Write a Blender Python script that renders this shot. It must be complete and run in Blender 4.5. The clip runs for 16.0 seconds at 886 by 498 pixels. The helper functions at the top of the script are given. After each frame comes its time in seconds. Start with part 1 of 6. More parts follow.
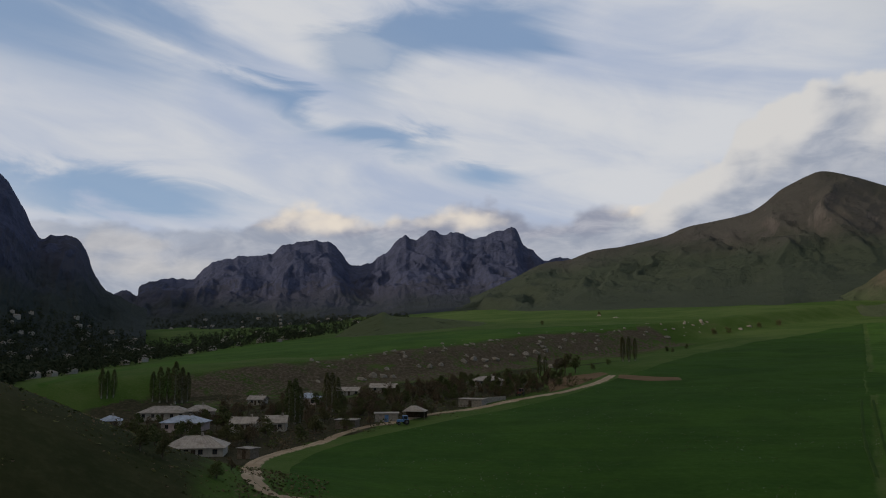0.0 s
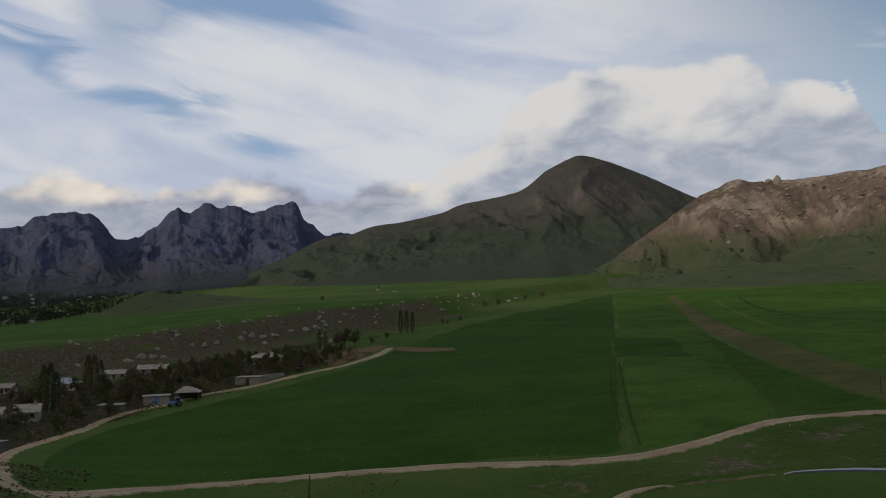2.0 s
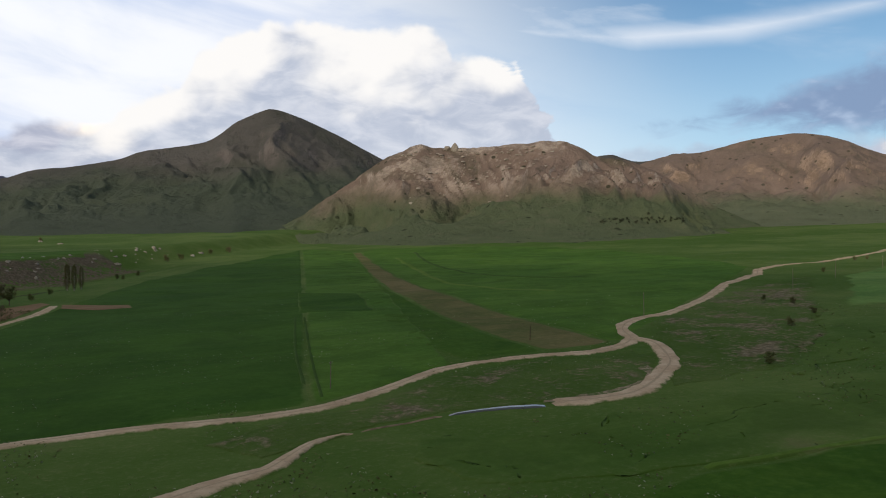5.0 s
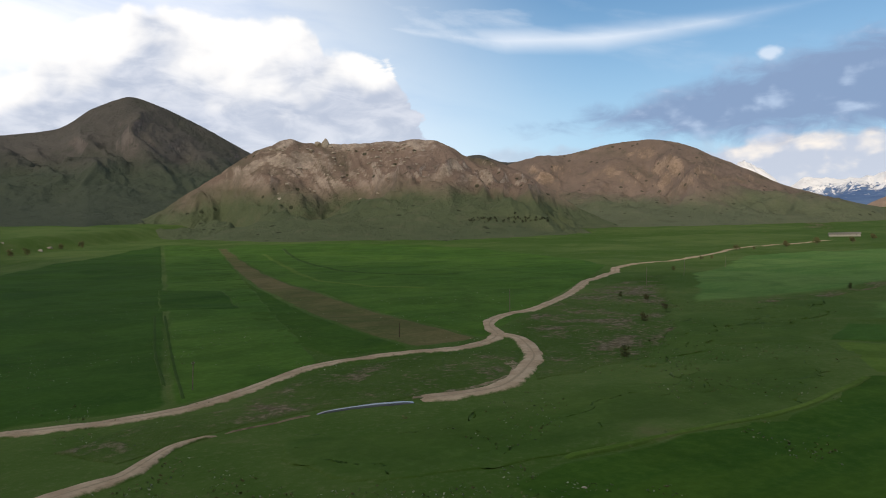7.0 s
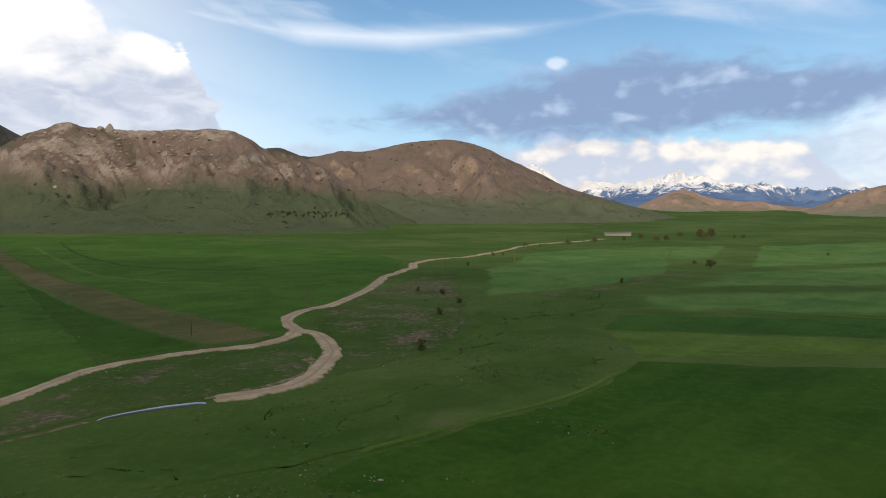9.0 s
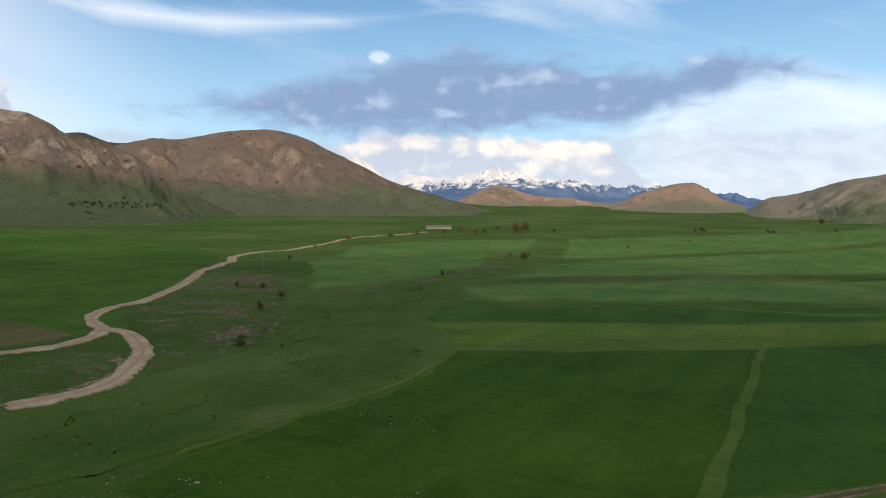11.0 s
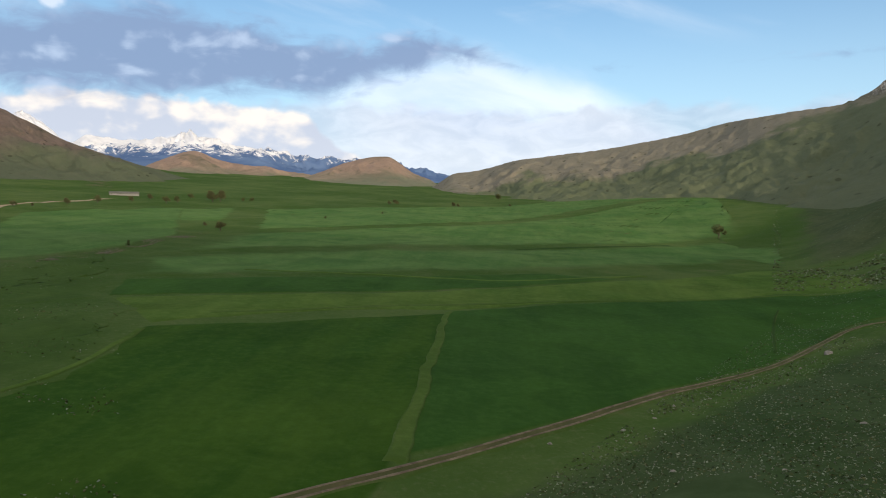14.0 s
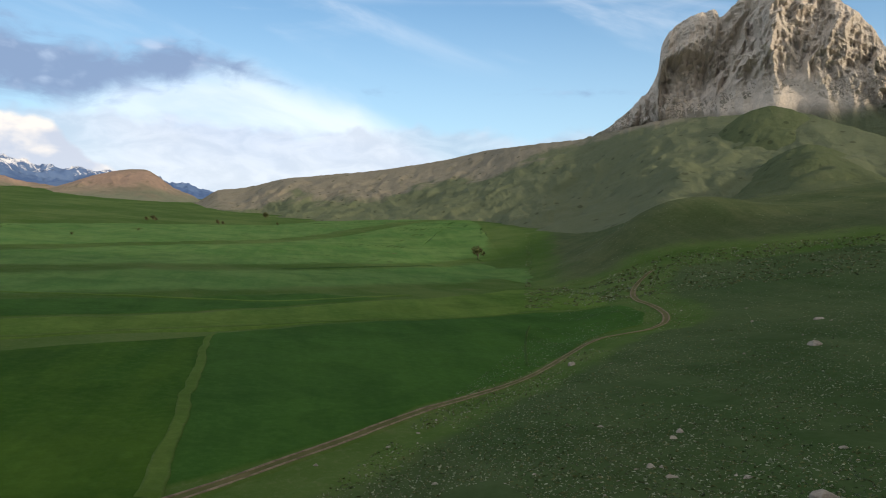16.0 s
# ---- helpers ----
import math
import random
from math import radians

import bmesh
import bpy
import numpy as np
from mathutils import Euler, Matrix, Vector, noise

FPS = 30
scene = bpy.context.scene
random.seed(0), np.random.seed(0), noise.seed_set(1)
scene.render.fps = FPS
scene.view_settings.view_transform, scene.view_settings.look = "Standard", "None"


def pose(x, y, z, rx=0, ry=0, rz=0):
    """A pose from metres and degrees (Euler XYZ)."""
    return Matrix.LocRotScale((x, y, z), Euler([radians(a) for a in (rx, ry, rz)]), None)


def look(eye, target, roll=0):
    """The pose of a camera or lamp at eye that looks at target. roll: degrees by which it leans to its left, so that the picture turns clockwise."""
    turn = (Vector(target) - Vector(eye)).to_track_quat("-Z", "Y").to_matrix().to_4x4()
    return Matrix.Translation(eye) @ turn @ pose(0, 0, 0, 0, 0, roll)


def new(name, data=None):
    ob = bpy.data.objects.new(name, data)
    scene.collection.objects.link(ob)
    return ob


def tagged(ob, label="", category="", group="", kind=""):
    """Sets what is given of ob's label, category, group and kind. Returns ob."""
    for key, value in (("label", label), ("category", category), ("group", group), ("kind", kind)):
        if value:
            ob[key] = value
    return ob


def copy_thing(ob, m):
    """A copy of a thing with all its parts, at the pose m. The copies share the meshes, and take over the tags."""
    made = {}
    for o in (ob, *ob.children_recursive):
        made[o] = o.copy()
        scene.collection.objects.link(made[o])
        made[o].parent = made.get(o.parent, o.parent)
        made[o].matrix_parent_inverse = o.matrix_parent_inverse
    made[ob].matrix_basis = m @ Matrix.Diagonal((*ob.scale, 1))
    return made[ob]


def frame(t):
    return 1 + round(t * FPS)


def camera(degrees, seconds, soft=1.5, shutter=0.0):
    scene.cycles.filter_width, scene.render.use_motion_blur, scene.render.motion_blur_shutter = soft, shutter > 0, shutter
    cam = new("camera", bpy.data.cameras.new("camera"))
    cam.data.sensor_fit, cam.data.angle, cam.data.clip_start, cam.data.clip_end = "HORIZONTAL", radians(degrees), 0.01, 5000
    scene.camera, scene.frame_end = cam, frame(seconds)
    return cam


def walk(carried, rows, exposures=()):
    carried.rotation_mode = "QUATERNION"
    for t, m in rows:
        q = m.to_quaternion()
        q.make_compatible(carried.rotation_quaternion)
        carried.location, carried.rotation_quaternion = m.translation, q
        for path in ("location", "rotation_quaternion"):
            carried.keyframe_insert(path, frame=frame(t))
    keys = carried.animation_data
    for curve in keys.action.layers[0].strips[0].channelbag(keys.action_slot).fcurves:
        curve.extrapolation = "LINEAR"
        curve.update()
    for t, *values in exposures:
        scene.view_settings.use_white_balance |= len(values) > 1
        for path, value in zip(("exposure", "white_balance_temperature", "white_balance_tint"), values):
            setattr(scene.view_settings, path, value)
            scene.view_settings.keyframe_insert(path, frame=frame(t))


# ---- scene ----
# ---- camera ----
cam = camera(59.3, 16.0, soft=1.0)
ARM = 0.45
ROWS = [
    (0.0, 0.00, 7.00, 0.00),
    (0.5, -3.84, 6.43, 0.50),
    (1.0, -8.17, 6.32, 0.86),
    (1.5, -12.01, 5.86, 0.87),
    (2.0, -15.98, 4.98, 1.32),
    (2.5, -20.85, 4.05, 1.45),
    (3.0, -25.42, 3.04, 1.59),
    (3.5, -29.56, 1.60, 1.75),
    (4.0, -33.03, 1.42, 1.40),
    (6.5, -45.46, 0.81, 0.80),
    (7.0, -48.15, 0.96, 0.68),
    (7.5, -52.42, 1.11, 0.44),
    (8.0, -56.33, 0.81, 0.45),
    (8.5, -59.44, 0.68, 0.48),
    (9.0, -62.80, 0.50, 0.36),
    (11.5, -79.13, -0.68, 0.37),
    (12.0, -82.73, -1.43, 0.17),
    (12.5, -86.57, -1.81, 0.12),
    (13.0, -90.31, -1.95, 0.27),
    (13.5, -94.16, -2.16, -0.02),
    (14.0, -97.69, -2.34, -0.28),
    (14.5, -100.98, -2.59, 0.01),
    (15.0, -105.82, -2.46, -0.46),
    (15.5, -110.26, -1.44, -0.84),
    (16.0, -114.60, -0.69, -1.13),
]
walk(
    cam,
    [(t, pose(-ARM * math.sin(radians(yaw)), ARM * math.cos(radians(yaw)), 0.0, 90 + pitch, roll, yaw)) for t, yaw, pitch, roll in ROWS],
    [(0.0, -0.50), (1.5, -0.46), (2.5, -0.43), (3.5, -0.14), (4.2, 0.02), (6.5, 0.20), (9.0, 0.31), (16.0, 0.36)],
)

# ---- sky, sun ----
SUN_AZIMUTH, SUN_HEIGHT = 244.0, 15.0


class Graph:
    """Small sums of shader nodes."""

    def __init__(self, tree):
        self.tree = tree

    def node(self, kind, **values):
        n = self.tree.nodes.new(kind)
        for key, value in values.items():
            self.put(n.inputs[key.replace("_", " ")], value)
        return n

    def put(self, socket, value):
        if isinstance(value, bpy.types.NodeSocket):
            self.tree.links.new(value, socket)
        else:
            socket.default_value = value

    def m(self, op, a, b=0.0, c=0.0, clamp=False):
        n = self.tree.nodes.new("ShaderNodeMath")
        n.operation, n.use_clamp = op, clamp
        for i, value in enumerate((a, b, c)):
            self.put(n.inputs[i], value)
        return n.outputs[0]

    def add(self, a, b):
        return self.m("ADD", a, b)

    def mul(self, a, b):
        return self.m("MULTIPLY", a, b)

    def step(self, x, a, b, low=0.0, high=1.0):
        n = self.tree.nodes.new("ShaderNodeMapRange")
        n.interpolation_type = "SMOOTHSTEP"
        for i, value in enumerate((x, a, b, low, high)):
            self.put(n.inputs[i], value)
        return n.outputs[0]

    def vec(self, x, y, z=0.0):
        n = self.tree.nodes.new("ShaderNodeCombineXYZ")
        for i, value in enumerate((x, y, z)):
            self.put(n.inputs[i], value)
        return n.outputs[0]

    def split(self, v):
        n = self.tree.nodes.new("ShaderNodeSeparateXYZ")
        self.put(n.inputs[0], v)
        return n.outputs

    def noise(self, v, scale=1.0, detail=6.0, rough=0.55, warp=0.0, ridged=False):
        n = self.tree.nodes.new("ShaderNodeTexNoise")
        if ridged:
            n.noise_type = "RIDGED_MULTIFRACTAL"
        self.put(n.inputs["Vector"], v)
        n.inputs["Scale"].default_value = scale
        n.inputs["Detail"].default_value = detail
        n.inputs["Roughness"].default_value = rough
        n.inputs["Distortion"].default_value = warp
        return n.outputs[0]

    def mix(self, f, a, b):
        n = self.tree.nodes.new("ShaderNodeMix")
        n.data_type = "RGBA"
        self.put(n.inputs[0], f)
        for i, value in ((6, a), (7, b)):
            self.put(n.inputs[i], (*value, 1.0) if isinstance(value, tuple) and len(value) == 3 else value)
        return n.outputs[2]

    def scale(self, v, k):
        n = self.tree.nodes.new("ShaderNodeVectorMath")
        n.operation = "MULTIPLY"
        self.put(n.inputs[0], v)
        self.put(n.inputs[1], k if isinstance(k, tuple) or isinstance(k, bpy.types.NodeSocket) else (k, k, k))
        return n.outputs[0]


def make_world():
    world = bpy.data.worlds.new("sky")
    scene.world = world
    world.use_nodes = True
    tree = world.node_tree
    tree.nodes.clear()
    g = Graph(tree)
    sky = tree.nodes.new("ShaderNodeTexSky")
    sky.sky_type, sky.sun_disc = "NISHITA", False
    sky.sun_elevation, sky.sun_rotation = radians(SUN_HEIGHT + 9.0), radians(SUN_AZIMUTH)
    sky.air_density, sky.dust_density, sky.ozone_density = 1.0, 0.6, 1.5
    blue = g.scale(sky.outputs[0], (0.068, 0.093, 0.105))

    x, y, z = g.split(g.node("ShaderNodeTexCoord").outputs["Generated"])
    az = g.mul(g.m("ARCTAN2", x, y), 57.2958)
    el = g.mul(g.m("ARCSINE", z), 57.2958)
    p = g.vec(az, el)

    def blob(a, e, wa, we, lean=0.0):
        """1 in the middle of an oval patch of sky, 0 at its rim, negative outside."""
        da = g.m("SUBTRACT", az, a)
        u = g.m("POWER", g.mul(da, 1.0 / wa), 2.0)
        v = g.m("POWER", g.mul(g.m("SUBTRACT", g.m("SUBTRACT", el, e), g.mul(da, lean)), 1.0 / we), 2.0)
        return g.m("SUBTRACT", 1.0, g.m("SQRT", g.add(u, v)))

    def top(*values):
        out = values[0]
        for v in values[1:]:
            out = g.m("MAXIMUM", out, v)
        return out

    def along(*points):
        """A level that runs through the points (azimuth, height) from side to side."""
        out = points[0][1]
        for (a0, v0), (a1, v1) in zip(points, points[1:]):
            d = g.m("MINIMUM", g.m("MAXIMUM", g.m("SUBTRACT", az, a0), 0.0), a1 - a0)
            out = g.m("MULTIPLY_ADD", d, (v1 - v0) / (a1 - a0), out)
        return out

    # pale air towards the horizon; the gaps between the lit veils are bright with scattered light
    blue = g.scale(blue, g.step(az, 60.0, 125.0, 0.88, 1.22))
    blue = g.mix(g.step(el, 22.0, -1.0, 0.0, 0.60), blue, (0.58, 0.74, 0.86))
    blue = g.mix(g.step(az, 40.0, 5.0, 0.0, 0.6), blue, (0.39, 0.57, 0.88))
    # thin high cloud: a white veil with long blue gaps on one side of the sky, single streaks on the other
    streak = g.noise(g.vec(g.mul(g.add(az, g.mul(el, 1.6)), 0.050), g.mul(g.add(el, g.mul(az, 0.16)), 0.16)), 1.0, 6.0, 0.5, 0.5)
    wisp = g.noise(g.vec(g.mul(az, 0.09), g.mul(g.add(el, g.mul(az, 0.1)), 0.26)), 1.0, 7.0, 0.55, 0.8)
    true_az, true_el = az, el
    az, el = g.add(az, g.mul(g.m("SUBTRACT", streak, 0.5), 22.0)), g.add(el, g.mul(g.m("SUBTRACT", wisp, 0.5), 7.0))
    gaps = top(blob(-31.0, 22.5, 15.0, 5.5, -0.1), blob(-1.0, 22.0, 9.0, 3.6, 0.30), blob(-23.0, 10.4, 12.0, 1.7, -0.05), g.add(blob(-5.0, 15.2, 9.0, 1.7, -0.10), -0.1), g.add(blob(4.0, 12.2, 6.0, 1.4, -0.10), -0.2), g.add(blob(-14.0, 17.5, 9.0, 1.6, -0.25), -0.35), -1.0)
    az, el = true_az, true_el
    side = g.step(g.add(az, g.mul(el, 0.5)), 68.0, 32.0)
    veil = g.m("SUBTRACT", g.add(0.72, g.mul(g.m("SUBTRACT", wisp, 0.5), 0.7)), g.mul(g.m("MAXIMUM", gaps, -0.3), 1.15))
    veil = g.mul(g.step(g.add(veil, g.mul(g.m("SUBTRACT", streak, 0.5), 0.9)), -0.1, 0.95, 0.12, 1.0), side)
    sheet = g.mul(g.step(g.m("SUBTRACT", along((86.0, 9.0), (92.0, 11.6), (100.0, 12.6), (108.0, 10.6), (116.0, 5.5), (126.0, 3.0)), g.add(el, g.mul(g.m("SUBTRACT", wisp, 0.5), 3.0))), -0.4, 2.6), g.step(az, 84.0, 95.0, 0.0, 0.66))
    lens = g.m("MINIMUM", g.m("SUBTRACT", g.add(along((36.0, 18.4), (46.0, 17.0), (57.0, 16.6), (66.0, 16.6), (76.0, 17.0)), g.mul(g.m("SUBTRACT", wisp, 0.5), 0.8)), el), g.m("SUBTRACT", el, along((36.0, 18.0), (46.0, 16.0), (53.0, 14.8), (60.0, 14.7), (68.0, 15.6), (76.0, 16.8))))
    lens = g.mul(g.step(g.add(lens, g.mul(g.m("SUBTRACT", streak, 0.5), 1.6)), -0.5, 1.5), g.step(wisp, 0.25, 0.6, 0.4, 0.75))
    thin = g.step(g.add(g.mul(g.m("SUBTRACT", wisp, 0.5), 1.3), g.add(blob(120.0, 13.0, 14.0, 2.0, -0.2), -0.75)), -0.05, 1.0)
    high_streak = g.mul(g.step(g.add(streak, g.mul(wisp, 0.4)), 0.66, 0.92, 0.0, 0.45), g.step(el, 11.0, 17.0))
    veil = top(veil, lens, g.mul(thin, 0.4), sheet, high_streak)
    col = g.mix(g.mul(veil, 0.94), blue, g.mix(g.step(g.add(g.add(streak, g.mul(wisp, 0.5)), g.step(az, 2.0, 26.0, 0.0, 0.14)), 0.55, 0.95), (0.60, 0.68, 0.86), (0.92, 0.93, 0.96)))
    # the veil thickens overhead and glows round the hidden sun
    over = g.m("MAXIMUM", g.step(el, 30.0, 52.0), g.m("MAXIMUM", g.step(az, -45.0, -75.0), g.step(az, 150.0, 175.0)))
    around = g.step(g.m("SQRT", g.add(g.m("POWER", g.add(az, 360.0 - SUN_AZIMUTH), 2.0), g.m("POWER", g.m("SUBTRACT", el, SUN_HEIGHT + 12.0), 2.0))), 75.0, 5.0)
    high = g.mix(around, (0.40, 0.39, 0.37), (1.0, 0.86, 0.68))
    col = g.mix(g.mul(over, g.step(streak, 0.30, 0.55, 0.55, 0.95)), col, high)

    # heaped cloud: rounded bright heads, grey-blue bellies, shaded by the light from one side
    def puffs(da, de, size=1.0):
        q = g.vec(g.mul(g.add(az, da), 0.15 * size), g.mul(g.add(el, de), 0.20 * size))
        n = g.noise(q, 1.0, 9.0, 0.50, 0.25)
        v = g.tree.nodes.new("ShaderNodeTexVoronoi")
        v.feature = "SMOOTH_F1"
        g.put(v.inputs["Vector"], q)
        for key, value in (("Scale", 1.8), ("Detail", 3.0), ("Roughness", 0.42), ("Smoothness", 0.45)):
            v.inputs[key].default_value = value
        return g.add(g.mul(g.m("SUBTRACT", n, 0.5), 1.2), g.mul(g.m("SUBTRACT", 0.74, v.outputs["Distance"]), 0.9))

    body = puffs(0.0, 0.0)
    lit = g.m("SUBTRACT", body, puffs(-0.8, 1.0))
    fine = g.noise(g.vec(g.mul(az, 0.30), g.mul(el, 0.70)), 1.0, 8.0, 0.58, 0.5)
    small = puffs(13.0, 7.0, 2.4)

    def heap(col, depth, edge, light, dark, shade, strength=1.0):
        """Cloud where depth, in degrees inside its outline, is above nought."""
        mask = g.mul(g.step(depth, 0.0, edge), strength)
        return g.mix(mask, col, g.mix(shade, dark, light))

    # low band of grey over the crags, with lit heads
    rim = along((-34.0, 6.0), (-26.0, 7.2), (-24.0, 8.3), (-21.0, 8.1), (-19.0, 7.4), (-15.0, 8.2), (-13.0, 9.6), (-11.0, 10.9), (-8.0, 10.7), (-5.0, 9.4), (0.0, 10.4), (3.2, 11.0), (6.0, 10.1), (9.0, 9.6), (12.0, 10.4), (16.0, 10.4), (19.0, 9.4), (26.0, 9.0), (52.0, 8.4))
    depth = g.m("SUBTRACT", g.add(rim, g.add(g.mul(body, 1.1), g.mul(small, 0.6))), el)
    heads = top(blob(-22.8, 7.6, 3.0, 1.5), blob(-9.0, 9.8, 5.4, 1.9), blob(16.0, 9.9, 3.0, 1.2), g.add(blob(-20.0, 5.2, 9.0, 1.1), -0.2), g.add(blob(1.0, 9.4, 5.0, 1.2), -0.35))
    shade = g.step(g.add(g.add(heads, g.mul(lit, 0.8)), g.mul(body, 0.35)), -0.30, 0.60)
    grey = g.mix(g.step(fine, 0.35, 0.68), (0.37, 0.40, 0.51), (0.60, 0.61, 0.69))
    col = heap(col, depth, 0.9, (1.08, 0.97, 0.84), grey, shade, g.step(az, 44.0, 30.0, 0.45, 0.96))
    # the great heap over the valley head: its lit flank climbs to the summit and falls off in small heads
    rim = along((12.0, 8.6), (15.2, 10.4), (16.6, 11.6), (20.0, 13.2), (21.2, 15.2), (23.2, 16.8), (26.2, 17.9), (28.7, 18.2), (32.0, 17.7), (35.0, 17.6), (37.0, 18.1), (39.0, 16.6), (39.6, 15.4), (41.3, 15.4), (44.4, 14.4), (45.4, 12.6), (48.0, 8.4), (52.0, 5.0))
    depth = g.m("SUBTRACT", g.add(rim, g.add(g.add(g.mul(body, 0.9), g.mul(small, 0.7)), g.mul(g.m("SUBTRACT", fine, 0.5), along((41.0, 0.0), (46.0, 7.0))))), el)
    glow = top(blob(34.0, 15.6, 5.0, 3.2), blob(24.0, 15.4, 4.0, 2.6, 0.5), g.add(blob(18.0, 11.3, 3.5, 1.6, 0.5), 0.1), blob(43.0, 14.2, 3.0, 1.4), g.add(blob(29.0, 17.4, 8.0, 1.3), -0.15))
    shade = g.step(g.add(g.add(g.mul(glow, 1.0), g.mul(lit, 0.6)), g.add(g.mul(body, 0.35), g.mul(g.m("SUBTRACT", fine, 0.5), 0.4))), -0.65, 0.50)
    grey = g.mix(g.step(fine, 0.35, 0.68), (0.44, 0.49, 0.60), (0.62, 0.65, 0.73))
    col = heap(col, depth, 0.75, (0.91, 0.89, 0.87), grey, shade, g.mul(g.step(el, 5.0, 11.0, 0.65, 0.97), g.step(az, 54.0, 46.0)))
    # cream heads over the snow
    rim = along((62.0, 3.0), (66.0, 7.6), (72.0, 8.6), (79.0, 8.6), (85.0, 7.9), (88.0, 7.2), (90.0, 5.6), (93.0, 3.8), (97.0, 2.0))
    depth = g.m("SUBTRACT", g.add(rim, g.add(g.mul(body, 0.9), g.mul(small, 0.6))), el)
    shade = g.step(g.add(g.add(g.mul(g.m("SUBTRACT", el, 6.3), 0.22), g.mul(lit, 1.8)), g.add(g.mul(small, 0.8), g.mul(g.m("SUBTRACT", fine, 0.5), 1.2))), -0.55, 0.6)
    col = heap(col, depth, 0.6, (0.90, 0.82, 0.74), (0.50, 0.54, 0.64), shade, 0.92)
    # grey bank above it, torn at the near end
    rim = along((48.0, 9.0), (52.0, 10.4), (60.0, 11.5), (67.0, 12.8), (73.0, 13.8), (77.0, 14.4), (82.0, 13.8), (86.0, 13.0), (92.0, 12.5), (97.0, 13.4), (100.0, 12.2), (104.0, 10.4))
    base = along((48.0, 8.8), (60.0, 8.7), (65.0, 8.0), (73.0, 8.2), (78.0, 8.1), (85.0, 8.7), (89.0, 8.3), (94.0, 9.8), (98.0, 11.0), (104.0, 10.8))
    torn = g.add(g.mul(body, 0.9), g.mul(g.m("SUBTRACT", fine, 0.5), 3.4))
    depth = g.add(g.m("MINIMUM", g.m("SUBTRACT", rim, el), g.m("SUBTRACT", el, base)), g.add(torn, along((48.0, -0.7), (62.0, 0.1), (72.0, 0.85), (104.0, 0.5))))
    shade = g.step(g.add(g.add(g.mul(fine, 1.1), g.mul(lit, 0.9)), g.mul(small, 0.25)), 0.55, 1.15)
    col = heap(col, depth, 1.9, (0.42, 0.52, 0.69), (0.215, 0.30, 0.47), shade, 0.93)
    # a single small puff
    col = g.mix(g.step(g.add(blob(71.0, 13.7, 0.9, 0.5), g.mul(small, 1.1)), -0.1, 0.9, 0.0, 0.5), col, (0.86, 0.88, 0.93))

    # thin haze low down
    col = g.mix(g.step(el, 9.0, -1.0, 0.0, 0.3), col, (0.66, 0.74, 0.84))
    back = g.node("ShaderNodeBackground", Color=col, Strength=1.0)
    tree.links.new(back.outputs[0], tree.nodes.new("ShaderNodeOutputWorld").inputs[0])


make_world()

sun = new("sun", bpy.data.lights.new("sun", "SUN"))
sun.data.energy, sun.data.angle, sun.data.color = 2.1, radians(2.0), (1.0, 0.83, 0.65)
sun.matrix_world = look(
    (0, 0, 0),
    (-math.sin(radians(SUN_AZIMUTH)) * math.cos(radians(SUN_HEIGHT)), -math.cos(radians(SUN_AZIMUTH)) * math.cos(radians(SUN_HEIGHT)), -math.sin(radians(SUN_HEIGHT))),
)


# ---- materials ----
def material(name, build, roughness=0.95, specular=0.03):
    mat = bpy.data.materials.new(name)
    mat.use_nodes = True
    tree = mat.node_tree
    tree.nodes.clear()
    g = Graph(tree)
    shader = tree.nodes.new("ShaderNodeBsdfPrincipled")
    tree.links.new(shader.outputs[0], tree.nodes.new("ShaderNodeOutputMaterial").inputs[0])
    shader.inputs["Roughness"].default_value = roughness
    shader.inputs["Specular IOR Level"].default_value = specular
    geo = tree.nodes.new("ShaderNodeNewGeometry")
    out = build(g, geo.outputs["Position"], geo.outputs["True Normal"], shader)
    colour, height, depth = out if isinstance(out, tuple) and len(out) == 3 else (out, None, 0)
    g.put(shader.inputs["Base Color"], (*colour, 1.0) if isinstance(colour, tuple) else colour)
    if height is not None:
        b = g.node("ShaderNodeBump", Height=height, Distance=depth)
        b.inputs["Strength"].default_value = 1.0
        tree.links.new(b.outputs[0], shader.inputs["Normal"])
    return mat


def pasture(g, p, n, s):
    big = g.noise(p, 0.008, 5.0, 0.6)
    mid = g.noise(p, 0.05, 6.0, 0.65)
    fine = g.noise(p, 0.9, 4.0, 0.7)
    c = g.mix(g.step(g.add(big, g.mul(mid, 0.5)), 0.6, 0.95), (0.044, 0.090, 0.016), (0.082, 0.126, 0.035))
    c = g.mix(g.mul(g.step(mid, 0.58, 0.76), 0.5), c, (0.105, 0.100, 0.054))
    c = g.mix(g.mul(g.step(fine, 0.48, 0.78), 0.38), c, (0.15, 0.155, 0.080))
    c = g.mix(g.mul(g.step(fine, 0.42, 0.22), 0.4), c, (0.026, 0.052, 0.010))
    return c, g.add(fine, g.mul(mid, 2.0)), 0.22


def inside(g):
    n = g.tree.nodes.new("ShaderNodeAttribute")
    n.attribute_name = "inner"
    return n.outputs["Fac"]


